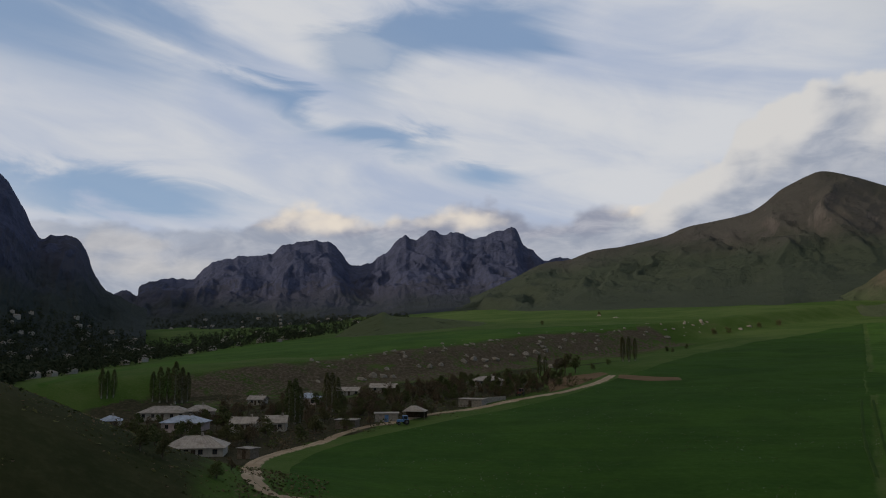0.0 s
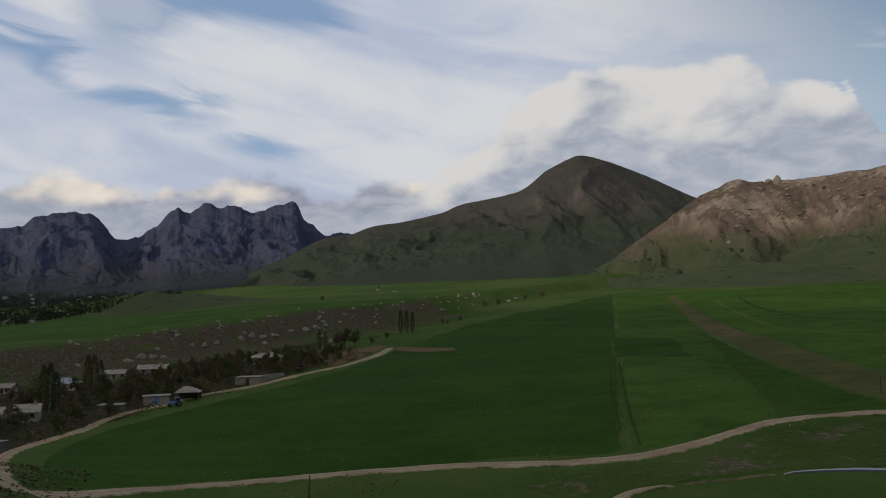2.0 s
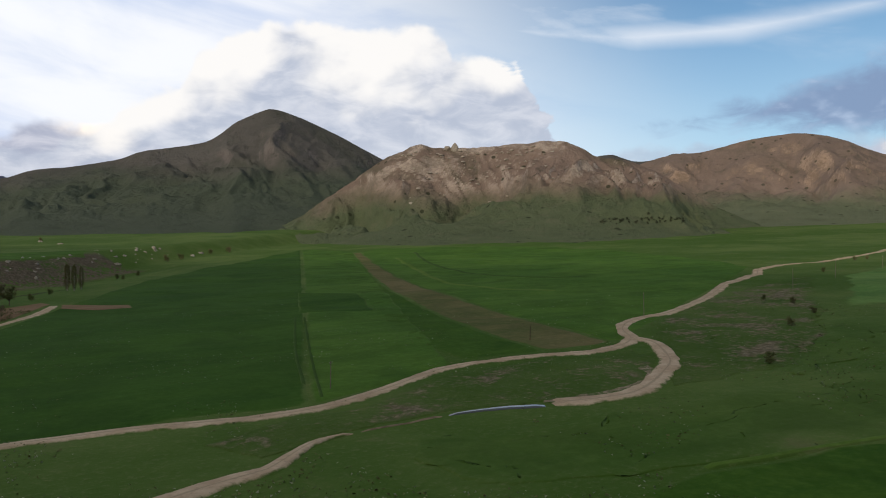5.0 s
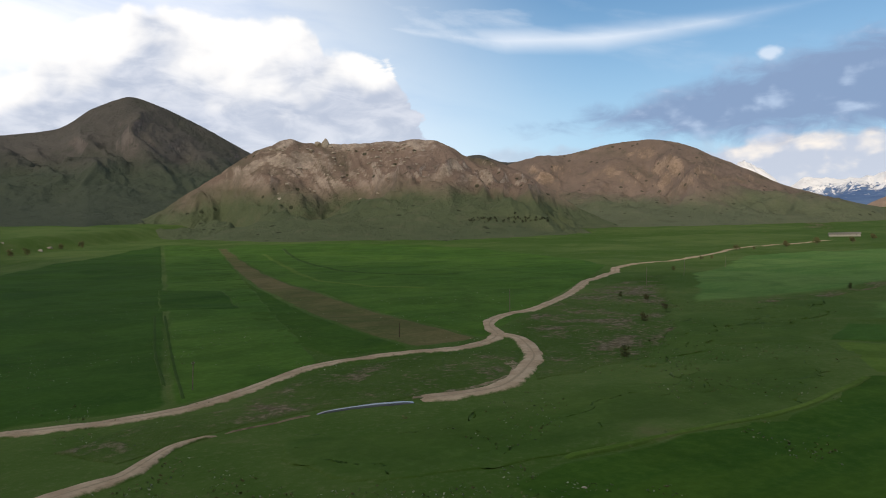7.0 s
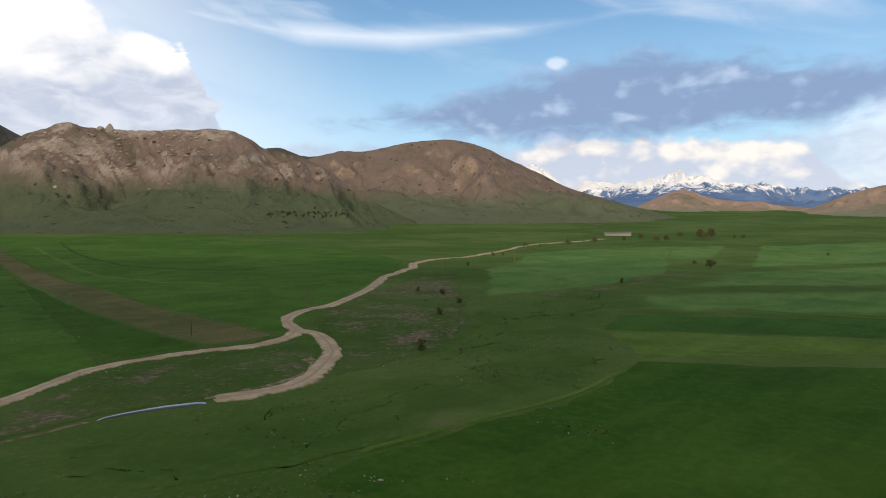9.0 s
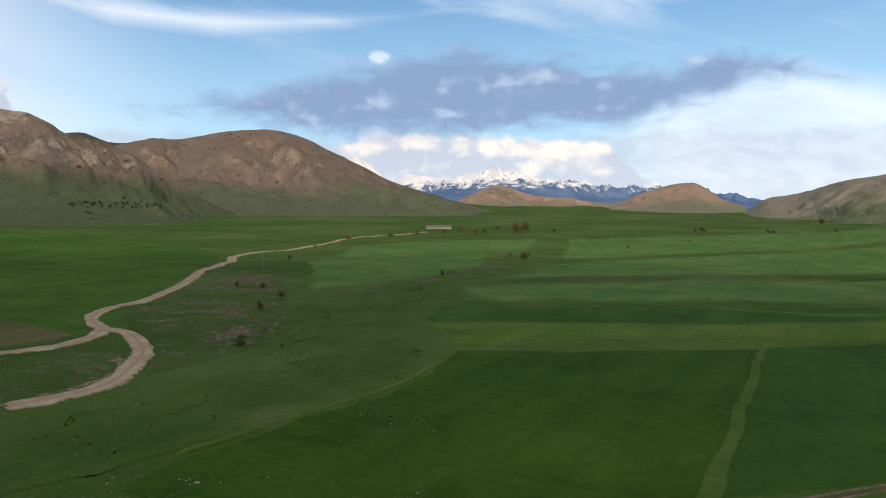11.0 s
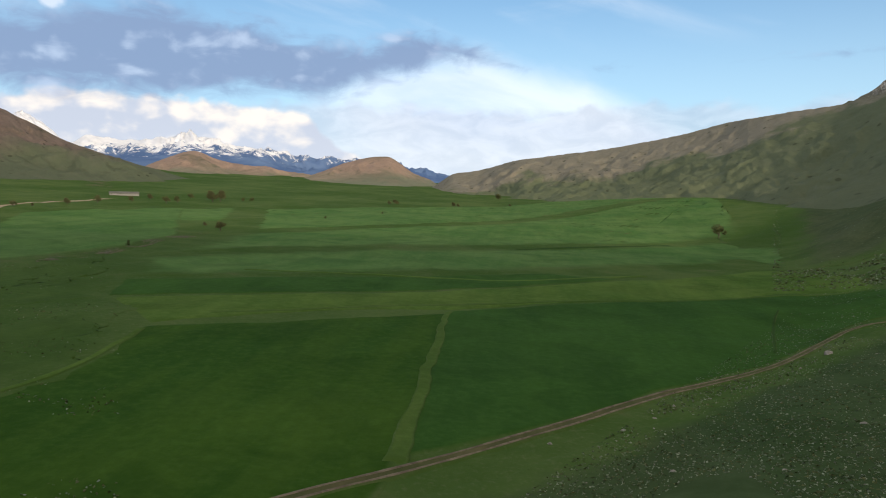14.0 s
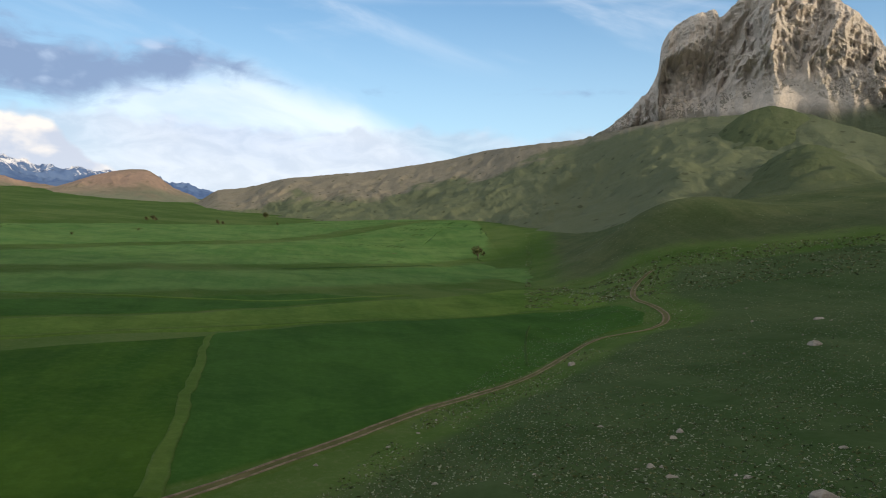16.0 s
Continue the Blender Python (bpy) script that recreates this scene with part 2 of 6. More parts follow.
def crop(low, high, cover=1.0):
    """A sown field; at its edges, and where it is thin, the pasture shows."""

    def build(g, p, n, s):
        turf, rough_turf, _ = pasture(g, p, n, s)
        x, y, z = g.split(p)
        wide = g.noise(p, 0.014, 5.0, 0.6)
        rows = g.noise(g.vec(g.mul(x, 0.012), g.mul(g.add(y, g.mul(x, 0.25)), 0.11)), 1.0, 6.0, 0.62, 0.5)
        fine = g.noise(p, 0.55, 5.0, 0.7)
        c = g.mix(g.step(g.add(g.mul(wide, 0.8), g.mul(rows, 0.6)), 0.48, 0.92), low, high)
        c = g.mix(g.mul(g.step(fine, 0.42, 0.72), 0.28), c, tuple(min(1, 1.45 * v + 0.008) for v in high))
        c = g.mix(g.mul(g.step(g.noise(p, 0.045, 5.0, 0.65, 0.6), 0.40, 0.68), 0.45), c, tuple(v * 0.62 for v in low))
        c = g.mix(g.mul(g.step(fine, 0.45, 0.25), 0.25), c, tuple(v * 0.6 for v in low))
        ragged = g.noise(p, 0.09, 6.0, 0.7)
        mask = g.step(g.add(inside(g), g.mul(g.m("SUBTRACT", ragged, 0.5), 0.9)), 0.2, 0.7, 0.0, cover)
        return g.mix(mask, turf, c), g.add(fine, g.mul(rows, 1.5)), 0.12

    return build


def soil(g, p, n, s):
    turf, rough_turf, _ = pasture(g, p, n, s)
    mid = g.noise(p, 0.15, 6.0, 0.65)
    fine = g.noise(p, 1.3, 5.0, 0.7)
    c = g.mix(g.step(mid, 0.35, 0.65), (0.31, 0.24, 0.170), (0.43, 0.35, 0.262))
    c = g.mix(g.mul(g.step(fine, 0.48, 0.72), 0.55), c, (0.20, 0.16, 0.115))
    # trodden ruts stay pale; the crown between them and the verges are grassed
    inner = inside(g)
    crown = g.mul(g.step(g.add(inner, g.mul(g.m("SUBTRACT", mid, 0.5), 0.6)), 0.86, 1.0), 0.45)
    c = g.mix(crown, c, (0.15, 0.135, 0.085))
    mask = g.step(g.add(inner, g.mul(g.m("SUBTRACT", g.noise(p, 0.35, 6.0, 0.7), 0.5), 0.9)), 0.08, 0.36)
    return g.mix(mask, turf, c), fine, 0.12


def ploughed(g, p, n, s):
    turf, rough_turf, _ = pasture(g, p, n, s)
    x, y, z = g.split(p)
    rows = g.noise(g.vec(g.mul(x, 0.04), g.mul(y, 0.5)), 1.0, 4.0, 0.6)
    fine = g.noise(p, 0.8, 5.0, 0.7)
    c = g.mix(g.step(rows, 0.35, 0.65), (0.135, 0.090, 0.056), (0.175, 0.125, 0.080))
    c = g.mix(g.mul(g.step(fine, 0.55, 0.75), 0.4), c, (0.11, 0.12, 0.05))
    mask = g.step(g.add(inside(g), g.mul(g.m("SUBTRACT", g.noise(p, 0.12, 6.0, 0.7), 0.5), 1.2)), 0.15, 0.6)
    return g.mix(mask, turf, c), fine, 0.2


def eroded(amount, earth, pale):
    """Turf broken by bare earth and stones."""

    def build(g, p, n, s):
        turf, rough_turf, _ = pasture(g, p, n, s)
        mid = g.noise(p, 0.055, 7.0, 0.72, 0.4)
        fine = g.noise(p, 0.6, 5.0, 0.7)
        c = g.mix(g.step(fine, 0.40, 0.68), earth, pale)
        edge = inside(g)
        mask = g.mul(g.step(g.add(mid, g.mul(g.m("SUBTRACT", fine, 0.5), 0.35)), 0.60 - 0.2 * amount, 0.74 - 0.2 * amount), g.step(edge, 0.0, 0.7))
        return g.mix(mask, turf, c), g.add(g.mul(mid, 2.0), fine), 0.9

    return build


def hill(grass, earth, rock, grass_top, rock_from, size=1.0, contrast=0.5, stripes=0.0, tilt=0.0, shrubs=0.0, mottle=110.0, depth=1.0):
    """Grass low down and on gentle ground, bare earth above, rock high up and where it is steep."""

    def build(g, p, n, s):
        x, y, z = g.split(p)
        up = g.split(n)[2]
        big = g.noise(p, 0.006 / size, 6.0, 0.62, 0.4)
        mid = g.noise(p, 0.03 / size, 7.0, 0.68, 0.3)
        fine = g.noise(p, 0.22 / size, 5.0, 0.7)
        h = g.add(g.add(z, g.mul(x, tilt)), g.mul(g.m("SUBTRACT", big, 0.5), mottle * size))
        c = g.mix(g.step(h, grass_top - 22.0 * size, grass_top + 34.0 * size), grass, earth)
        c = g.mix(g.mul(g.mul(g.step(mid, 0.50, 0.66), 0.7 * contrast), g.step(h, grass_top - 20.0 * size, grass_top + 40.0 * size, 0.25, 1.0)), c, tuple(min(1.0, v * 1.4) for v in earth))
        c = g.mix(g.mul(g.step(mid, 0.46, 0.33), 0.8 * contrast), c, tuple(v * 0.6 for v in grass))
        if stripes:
            # relief put into colour: paler streaks for spurs, darker ones for gullies
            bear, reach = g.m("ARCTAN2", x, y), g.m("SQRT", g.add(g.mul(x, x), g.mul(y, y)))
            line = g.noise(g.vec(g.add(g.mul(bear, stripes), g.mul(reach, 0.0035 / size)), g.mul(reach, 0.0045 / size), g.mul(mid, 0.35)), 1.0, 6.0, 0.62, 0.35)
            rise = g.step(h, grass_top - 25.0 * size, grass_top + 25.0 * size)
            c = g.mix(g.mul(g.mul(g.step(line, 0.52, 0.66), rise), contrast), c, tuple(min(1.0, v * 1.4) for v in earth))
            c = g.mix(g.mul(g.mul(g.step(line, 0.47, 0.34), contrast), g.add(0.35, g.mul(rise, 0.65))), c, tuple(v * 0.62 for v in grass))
        steep = g.add(g.mul(g.step(up, 0.66, 0.45), g.step(h, grass_top, grass_top + 50.0 * size)), g.mul(g.step(g.add(z, g.mul(g.m("SUBTRACT", mid, 0.5), 150.0 * size)), rock_from - 15.0, rock_from + 15.0), 1.0))
        r = g.mix(g.step(g.add(mid, g.mul(g.m("SUBTRACT", fine, 0.5), 0.8)), 0.36, 0.64), tuple(v * (1.0 - 0.75 * contrast) for v in rock), rock)
        c = g.mix(g.m("MINIMUM", steep, 1.0), c, r)
        if shrubs:
            # single low shrubs and boulders, a few metres across
            v = g.tree.nodes.new("ShaderNodeTexVoronoi")
            g.put(v.inputs["Vector"], p)
            v.inputs["Scale"].default_value = 0.06
            dots = g.mul(g.step(v.outputs["Distance"], 0.26, 0.14), g.step(g.add(g.split(v.outputs["Color"])[0], g.mul(g.m("SUBTRACT", big, 0.5), 1.6)), 0.70, 0.72))
            c = g.mix(g.mul(dots, shrubs), c, tuple(v2 * 0.33 for v2 in grass))
        c = g.mix(g.mul(g.step(fine, 0.58, 0.72), 0.6 * contrast + 0.1), c, tuple(v * 0.4 for v in grass))
        return c, g.add(g.mul(mid, 3.0), fine), 2.6 * size * depth

    return build


def hazy_snow_rock(g, p, n, s):
    x, y, z = g.split(p)
    big = g.noise(p, 0.006, 7.0, 0.65, 0.5)
    mid = g.noise(p, 0.02, 7.0, 0.7, 0.4)
    h = g.add(z, g.mul(g.m("SUBTRACT", mid, 0.5), 330.0))
    # the blue of distant air is put into the rock colour below the snow
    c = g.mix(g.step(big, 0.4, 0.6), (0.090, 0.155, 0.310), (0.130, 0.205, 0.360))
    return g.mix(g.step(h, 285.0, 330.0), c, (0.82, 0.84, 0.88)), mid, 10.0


def plain(colour, spread=0.25, size=2.0):
    def build(g, p, n, s):
        mid = g.noise(p, size, 5.0, 0.65)
        return g.mix(g.step(mid, 0.3, 0.7), tuple(v * (1 - spread) for v in colour), tuple(min(1.0, v * (1 + spread)) for v in colour)), mid, 0.02

    return build


PASTURE = material("pasture", pasture)
CROP_DARK = material("crop dark", crop((0.022, 0.062, 0.009), (0.038, 0.090, 0.012)))
CROP_EAST = material("crop east", crop((0.027, 0.074, 0.012), (0.043, 0.102, 0.017)))
CROP_SOUTH = material("crop south", crop((0.024, 0.068, 0.008), (0.052, 0.104, 0.013)))
CROP_MID = material("crop mid", crop((0.034, 0.088, 0.013), (0.064, 0.128, 0.020)))
CROP_LIGHT = material("crop light", crop((0.056, 0.112, 0.017), (0.098, 0.155, 0.030)))
# paler crop for the distant plots; the lift stands in for haze
CROP_HAZED = material("crop hazed", crop((0.058, 0.134, 0.031), (0.106, 0.180, 0.052)))
PALE_GRASS = material("pale grass", crop((0.050, 0.104, 0.017), (0.094, 0.140, 0.030), 0.8))
MEADOW = material("meadow", crop((0.034, 0.078, 0.013), (0.066, 0.110, 0.024), 0.75))
TRAMLINE = material("tramline", crop((0.018, 0.050, 0.010), (0.028, 0.066, 0.013), 0.8))
CROP_DRY = material("crop dry", crop((0.064, 0.084, 0.026), (0.130, 0.110, 0.056)))
SCARP = material("scarp", eroded(1.25, (0.072, 0.060, 0.042), (0.150, 0.126, 0.096)))
YARD = material("yard", eroded(1.6, (0.042, 0.044, 0.026), (0.080, 0.068, 0.045)))
BANK = material("bank", eroded(0.62, (0.098, 0.086, 0.056), (0.195, 0.166, 0.118)))
WASH = material("gravel wash", eroded(1.1, (0.17, 0.140, 0.100), (0.33, 0.275, 0.205)))
SCRUB = material("scrub", crop((0.026, 0.034, 0.013), (0.052, 0.052, 0.025)))
SOIL = material("soil", soil)
RUT = material("rut", plain((0.17, 0.135, 0.096), 0.35, 0.6))
PLOUGHED = material("ploughed", ploughed)
# the crags' dark blue-violet puts distance haze and shade into the rock colour
HAZY_CRAG = material("crag", hill((0.040, 0.052, 0.052), (0.066, 0.072, 0.110), (0.084, 0.098, 0.170), 90.0, 170.0, 1.6, 0.42))
# cone hill colours are darkened in place of the shade lying on it
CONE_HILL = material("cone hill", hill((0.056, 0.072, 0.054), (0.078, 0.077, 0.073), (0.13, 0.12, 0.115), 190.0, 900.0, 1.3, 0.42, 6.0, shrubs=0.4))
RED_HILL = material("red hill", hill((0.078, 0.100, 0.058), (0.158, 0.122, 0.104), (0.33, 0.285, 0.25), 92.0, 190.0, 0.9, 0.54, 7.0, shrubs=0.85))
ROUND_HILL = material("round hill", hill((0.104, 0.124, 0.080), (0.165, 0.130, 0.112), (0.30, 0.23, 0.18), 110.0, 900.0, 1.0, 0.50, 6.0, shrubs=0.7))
# orange hill colours are raised to stand in for distance haze
ORANGE_HILL = material("orange hill", hill((0.185, 0.200, 0.140), (0.320, 0.235, 0.182), (0.46, 0.34, 0.26), 100.0, 900.0, 1.0, 0.6, 12.0))
SLOPE_HILL = material("slope hill", hill((0.125, 0.148, 0.088), (0.222, 0.206, 0.158), (0.36, 0.30, 0.23), 365.0, 900.0, 0.7, 0.42, 0.0, 0.2, 0.6, 330.0))
CLIFF = material("cliff", hill((0.120, 0.142, 0.084), (0.22, 0.205, 0.165), (0.66, 0.59, 0.50), 190.0, 250.0, 0.8, 0.27, depth=1.4))
MOUND = material("mound", hill((0.088, 0.112, 0.058), (0.140, 0.128, 0.090), (0.30, 0.25, 0.19), 250.0, 900.0, 0.5, 0.60, shrubs=0.6))
DULL_TURF = material("dull turf", crop((0.046, 0.068, 0.030), (0.092, 0.104, 0.052), 0.85))
HILL_TURF = material("hillside turf", crop((0.028, 0.056, 0.018), (0.062, 0.088, 0.038), 0.85))
SNOW = material("snow", hazy_snow_rock)
WATER = material("water", lambda g, p, n, s: ((0.035, 0.045, 0.05), g.noise(p, 2.0, 2.0), 0.005), 0.06, 0.5)


# ---- the land ----
def smooth(a, b, x):
    t = np.clip((x - a) / (b - a), 0.0, 1.0)
    return t * t * (3.0 - 2.0 * t)


def scarp_side(x, y):
    """Metres beyond the foot of the rocky scarp that runs up the valley."""
    return -(x + 67.0) * 0.66 + (y - 425.0) * 0.75


def ground(x, y):
    """The height of the land: a valley floor that rises to the hills, the scarp and its terrace, the stony
    hillside, a grassy spur, and the knoll on which the camera stands."""
    x, y = np.asarray(x, float), np.asarray(y, float)
    r2 = np.minimum(x * x + y * y, 2200.0 ** 2)
    z = -33.0 + 0.042 * x + 0.04 * y + 1.0e-5 * r2
    # gully and terrace beyond the village
    s = scarp_side(x, y)
    z = z - 7.0 * np.exp(-((s + 34.0) / 42.0) ** 2) * smooth(300.0, 120.0, x) + (8.0 + 4.0 * smooth(-100.0, 60.0, x)) * smooth(-12.0, 22.0, s)
    z = z - 11.0 * smooth(-60.0, -420.0, x) * smooth(20.0, 160.0, s) - 5.0 * smooth(90.0, 500.0, s) * smooth(200.0, -200.0, x)
    # stony hillside
    h = (x - 84.0) * -0.65 + (y + 15.0) * -0.76
    z = z + 0.20 * np.maximum(0.0, h - 4.0) * smooth(0.0, 30.0, h) * smooth(60.0, -40.0, y)
    z = z + 0.05 * np.maximum(0.0, 0.76 * x - 0.65 * y - 222.0) * smooth(-40.0, 30.0, h) * smooth(900.0, 500.0, 0.76 * x - 0.65 * y)
    # the plain climbs to the slopes under the cliff, with a low rocky mound before them
    r, bear = np.sqrt(x * x + y * y), np.degrees(np.arctan2(x, y))
    k = smooth(112.0, 132.0, bear)
    z = z + 27.0 * smooth(550.0 - 280.0 * k, 1000.0 - 380.0 * k, r) * smooth(100.0, 118.0, bear) * smooth(175.0, 140.0, bear)
    z = z + 11.0 * np.exp(-((x - 363.0) ** 2 + (y + 299.0) ** 2) / 42.0 ** 2) + 8.0 * np.exp(-((x - 345.0) ** 2 + (y + 330.0) ** 2) / 36.0 ** 2)
    # grassy spur
    z = z + 32.0 * np.exp(-((x + 80.0) ** 2 + (y - 95.0) ** 2) / 52.0 ** 2)
    # knoll under the camera
    d = np.sqrt(x * x + y * y)
    k = -1.7 - 0.55 * np.maximum(d - 1.0, 0.0) * np.where(x * 0.5 + y * 0.2 > -0.3 * d, 1.0, 0.55)
    return np.maximum(z, k)


HASH = np.random.RandomState(5).permutation(4096).astype(np.int64)
GRAD = np.random.RandomState(6).normal(size=(4096, 3))
GRAD /= np.linalg.norm(GRAD, axis=1)[:, None]


def perlin(x, y, z):
    x, y, z = np.broadcast_arrays(np.asarray(x, float), np.asarray(y, float), np.asarray(z, float))
    xi, yi, zi = (np.floor(v).astype(np.int64) for v in (x, y, z))
    xf, yf, zf = x - xi, y - yi, z - zi
    u, v, w = (t * t * t * (t * (t * 6 - 15) + 10) for t in (xf, yf, zf))
    total = 0.0
    for i in (0, 1):
        for j in (0, 1):
            for k in (0, 1):
                h = HASH[(HASH[(HASH[(xi + i) & 4095] + yi + j) & 4095] + zi + k) & 4095]
                g = GRAD[h]
                d = g[..., 0] * (xf - i) + g[..., 1] * (yf - j) + g[..., 2] * (zf - k)
                total = total + d * (u if i else 1 - u) * (v if j else 1 - v) * (w if k else 1 - w)
    return total * 1.6


def fbm(x, y, z=0.0, octaves=5, gain=0.5):
    out, a, f = 0.0, 1.0, 1.0
    for o in range(octaves):
        out = out + a * perlin(x * f + 17.3 * o, y * f, z * f + 3.1 * o)
        a, f = a * gain, f * 2.03
    return out


def ridged(x, y, z=0.0, octaves=5, gain=0.5):
    out, a, f = 0.0, 1.0, 1.0
    for o in range(octaves):
        out = out + a * (1.0 - 2.2 * np.abs(perlin(x * f + 9.7 * o, y * f, z * f + 5.3 * o)))
        a, f = a * gain, f * 2.07
    return out * 0.6


def rough(x, y):
    """Unevenness of the turf, in metres."""
    x, y = np.asarray(x, float), np.asarray(y, float)
    k = 0.22 + 0.8 * np.minimum(1.0, np.hypot(x, y) / 600.0)
    return k * fbm(x * 0.02, y * 0.02, 0.0, 4) - 0.1


def mesh(name, verts, faces, mat, smooth_faces=True, inner=None):
    me = bpy.data.meshes.new(name)
    me.from_pydata([tuple(map(float, v)) for v in verts], [], faces)
    me.materials.append(mat)
    if smooth_faces:
        me.polygons.foreach_set("use_smooth", [True] * len(me.polygons))
    if inner is not None:
        me.attributes.new("inner", "FLOAT", "POINT").data.foreach_set("value", np.asarray(inner, np.float32).ravel())
    me.update()
    return me


def grid_faces(rows, cols, wrap=False):
    out = []
    for i in range(rows - 1):
        for j in range(cols if wrap else cols - 1):
            k = (j + 1) % cols
            out.append((i * cols + j, i * cols + k, (i + 1) * cols + k, (i + 1) * cols + j))
    return out


def land(x, y):
    return ground(x, y) + rough(x, y)


def make_ground():
    angles = np.concatenate([np.arange(-40.0, 150.0, 0.3), np.arange(150.0, 320.0, 2.5)])
    rings = np.concatenate([np.geomspace(0.4, 55.0, 40), np.geomspace(57.0, 1000.0, 250), np.geomspace(1030.0, 4700.0, 40)])
    verts = []
    for r in rings:
        xs, ys = r * np.sin(np.radians(angles)), r * np.cos(np.radians(angles))
        verts += list(zip(xs, ys, land(xs, ys)))
    faces = grid_faces(len(rings), len(angles), True)
    faces.append(tuple(range(len(angles) - 1, -1, -1)))
    faces = [f[::-1] for f in faces]
    ob = new("ground", mesh("ground", verts, faces, PASTURE))
    return tagged(ob, "green valley pasture with bare earth patches", "ground", kind="structure")


make_ground()


def resample(points, n):
    pts = [Vector((*p, 0.0)) if len(p) == 2 else Vector(p) for p in points]
    # Catmull-Rom through the points, evenly spaced
    fine = []
    for i in range(len(pts) - 1):
        a, b, c, d = pts[max(i - 1, 0)], pts[i], pts[i + 1], pts[min(i + 2, len(pts) - 1)]
        for k in range(12):
            t = k / 12.0
            fine.append(0.5 * ((2 * b) + (c - a) * t + (2 * a - 5 * b + 4 * c - d) * t * t + (3 * b - a - 3 * c + d) * t ** 3))
    fine.append(pts[-1])
    run = np.cumsum([0.0] + [(q - p).length for p, q in zip(fine, fine[1:])])
    want = np.linspace(0.0, run[-1], n)
    return [Vector(np.interp(want[i], run, [f[k] for f in fine]) for k in range(3)) for i in range(n)]


def ribbon(name, points, width, lift, mat, label, category, step=2.0, across=7, wobble=0.16, kind="structure"):
    length = sum((Vector(q) - Vector(p)).length for p, q in zip(points, points[1:]))
    line = np.array(resample(points, max(8, int(length / step))))[:, :2]
    n = len(line)
    t = np.gradient(line, axis=0)
    t /= np.linalg.norm(t, axis=1)[:, None]
    side = np.stack([-t[:, 1], t[:, 0]], axis=1)
    w = np.linspace(*width, n) if isinstance(width, tuple) else np.full(n, width)
    u = np.linspace(-0.5, 0.5, across)
    jag = wobble * w[:, None] * np.stack([fbm(line[:, 0] * 0.12, line[:, 1] * 0.12, 7.0 + 5 * np.sign(k), 4) for k in u], axis=1) * np.abs(u) * 2 * np.sign(u)
    off = u * w[:, None] + jag
    x, y = line[:, :1] + side[:, :1] * off, line[:, 1:] + side[:, 1:] * off
    z = land(x, y) + lift - np.where(np.abs(u) > 0.45, lift + 0.15, 0.0)
    z[0], z[-1] = z[0] - lift - 0.1, z[-1] - lift - 0.1
    verts = np.stack([x, y, z], axis=-1).reshape(-1, 3)
    return tagged(new(name, mesh(name, verts, [f[::-1] for f in grid_faces(n, across)], mat, True, np.tile(1.0 - 2.0 * np.abs(u), (n, 1)))), label, category, kind=kind)


def field(name, near, far, lift, mat, label, n=80, m=60, ragged=0.9, fuzz=2.5, bump=0.0):
    a, b = np.array(resample(near, n))[:, :2], np.array(resample(far, n))[:, :2]
    v = np.linspace(0, 1, m)[:, None, None]
    q = a * (1 - v) + b * v
    x, y = q[..., 0], q[..., 1]
    x, y = x + ragged * fbm(x * 0.06, y * 0.06, 2.0, 4), y + ragged * fbm(x * 0.06, y * 0.06, 8.0, 4)
    u, w = np.linspace(0, 1, n)[None, :], np.linspace(0, 1, m)[:, None]
    long = np.linalg.norm(np.diff(q, axis=1), axis=2).sum(axis=1)[:, None]
    wide = np.linalg.norm(np.diff(q, axis=0), axis=2).sum(axis=0)[None, :]
    rim = np.minimum(np.minimum(u, 1 - u) * long, np.minimum(w, 1 - w) * wide)
    inner = np.clip(rim / np.minimum(fuzz, 0.3 * wide), 0, 1)
    z = land(x, y) + lift + bump * inner * np.maximum(0.0, ridged(x * 0.07, y * 0.07, 1.0, 4))
    edge = np.ones_like(z)
    edge[1:-1, 1:-1] = 0
    z = z - edge * (lift + 0.2)
    verts = np.stack([x, y, z], axis=-1).reshape(-1, 3)
    return tagged(new(name, mesh(name, verts, grid_faces(m, n), mat, True, inner)), label, "field", kind="structure")


def blur(values, width):
    k = np.hanning(2 * width + 3)
    return np.convolve(np.pad(values, width + 1, mode="edge"), k / k.sum(), mode="valid")


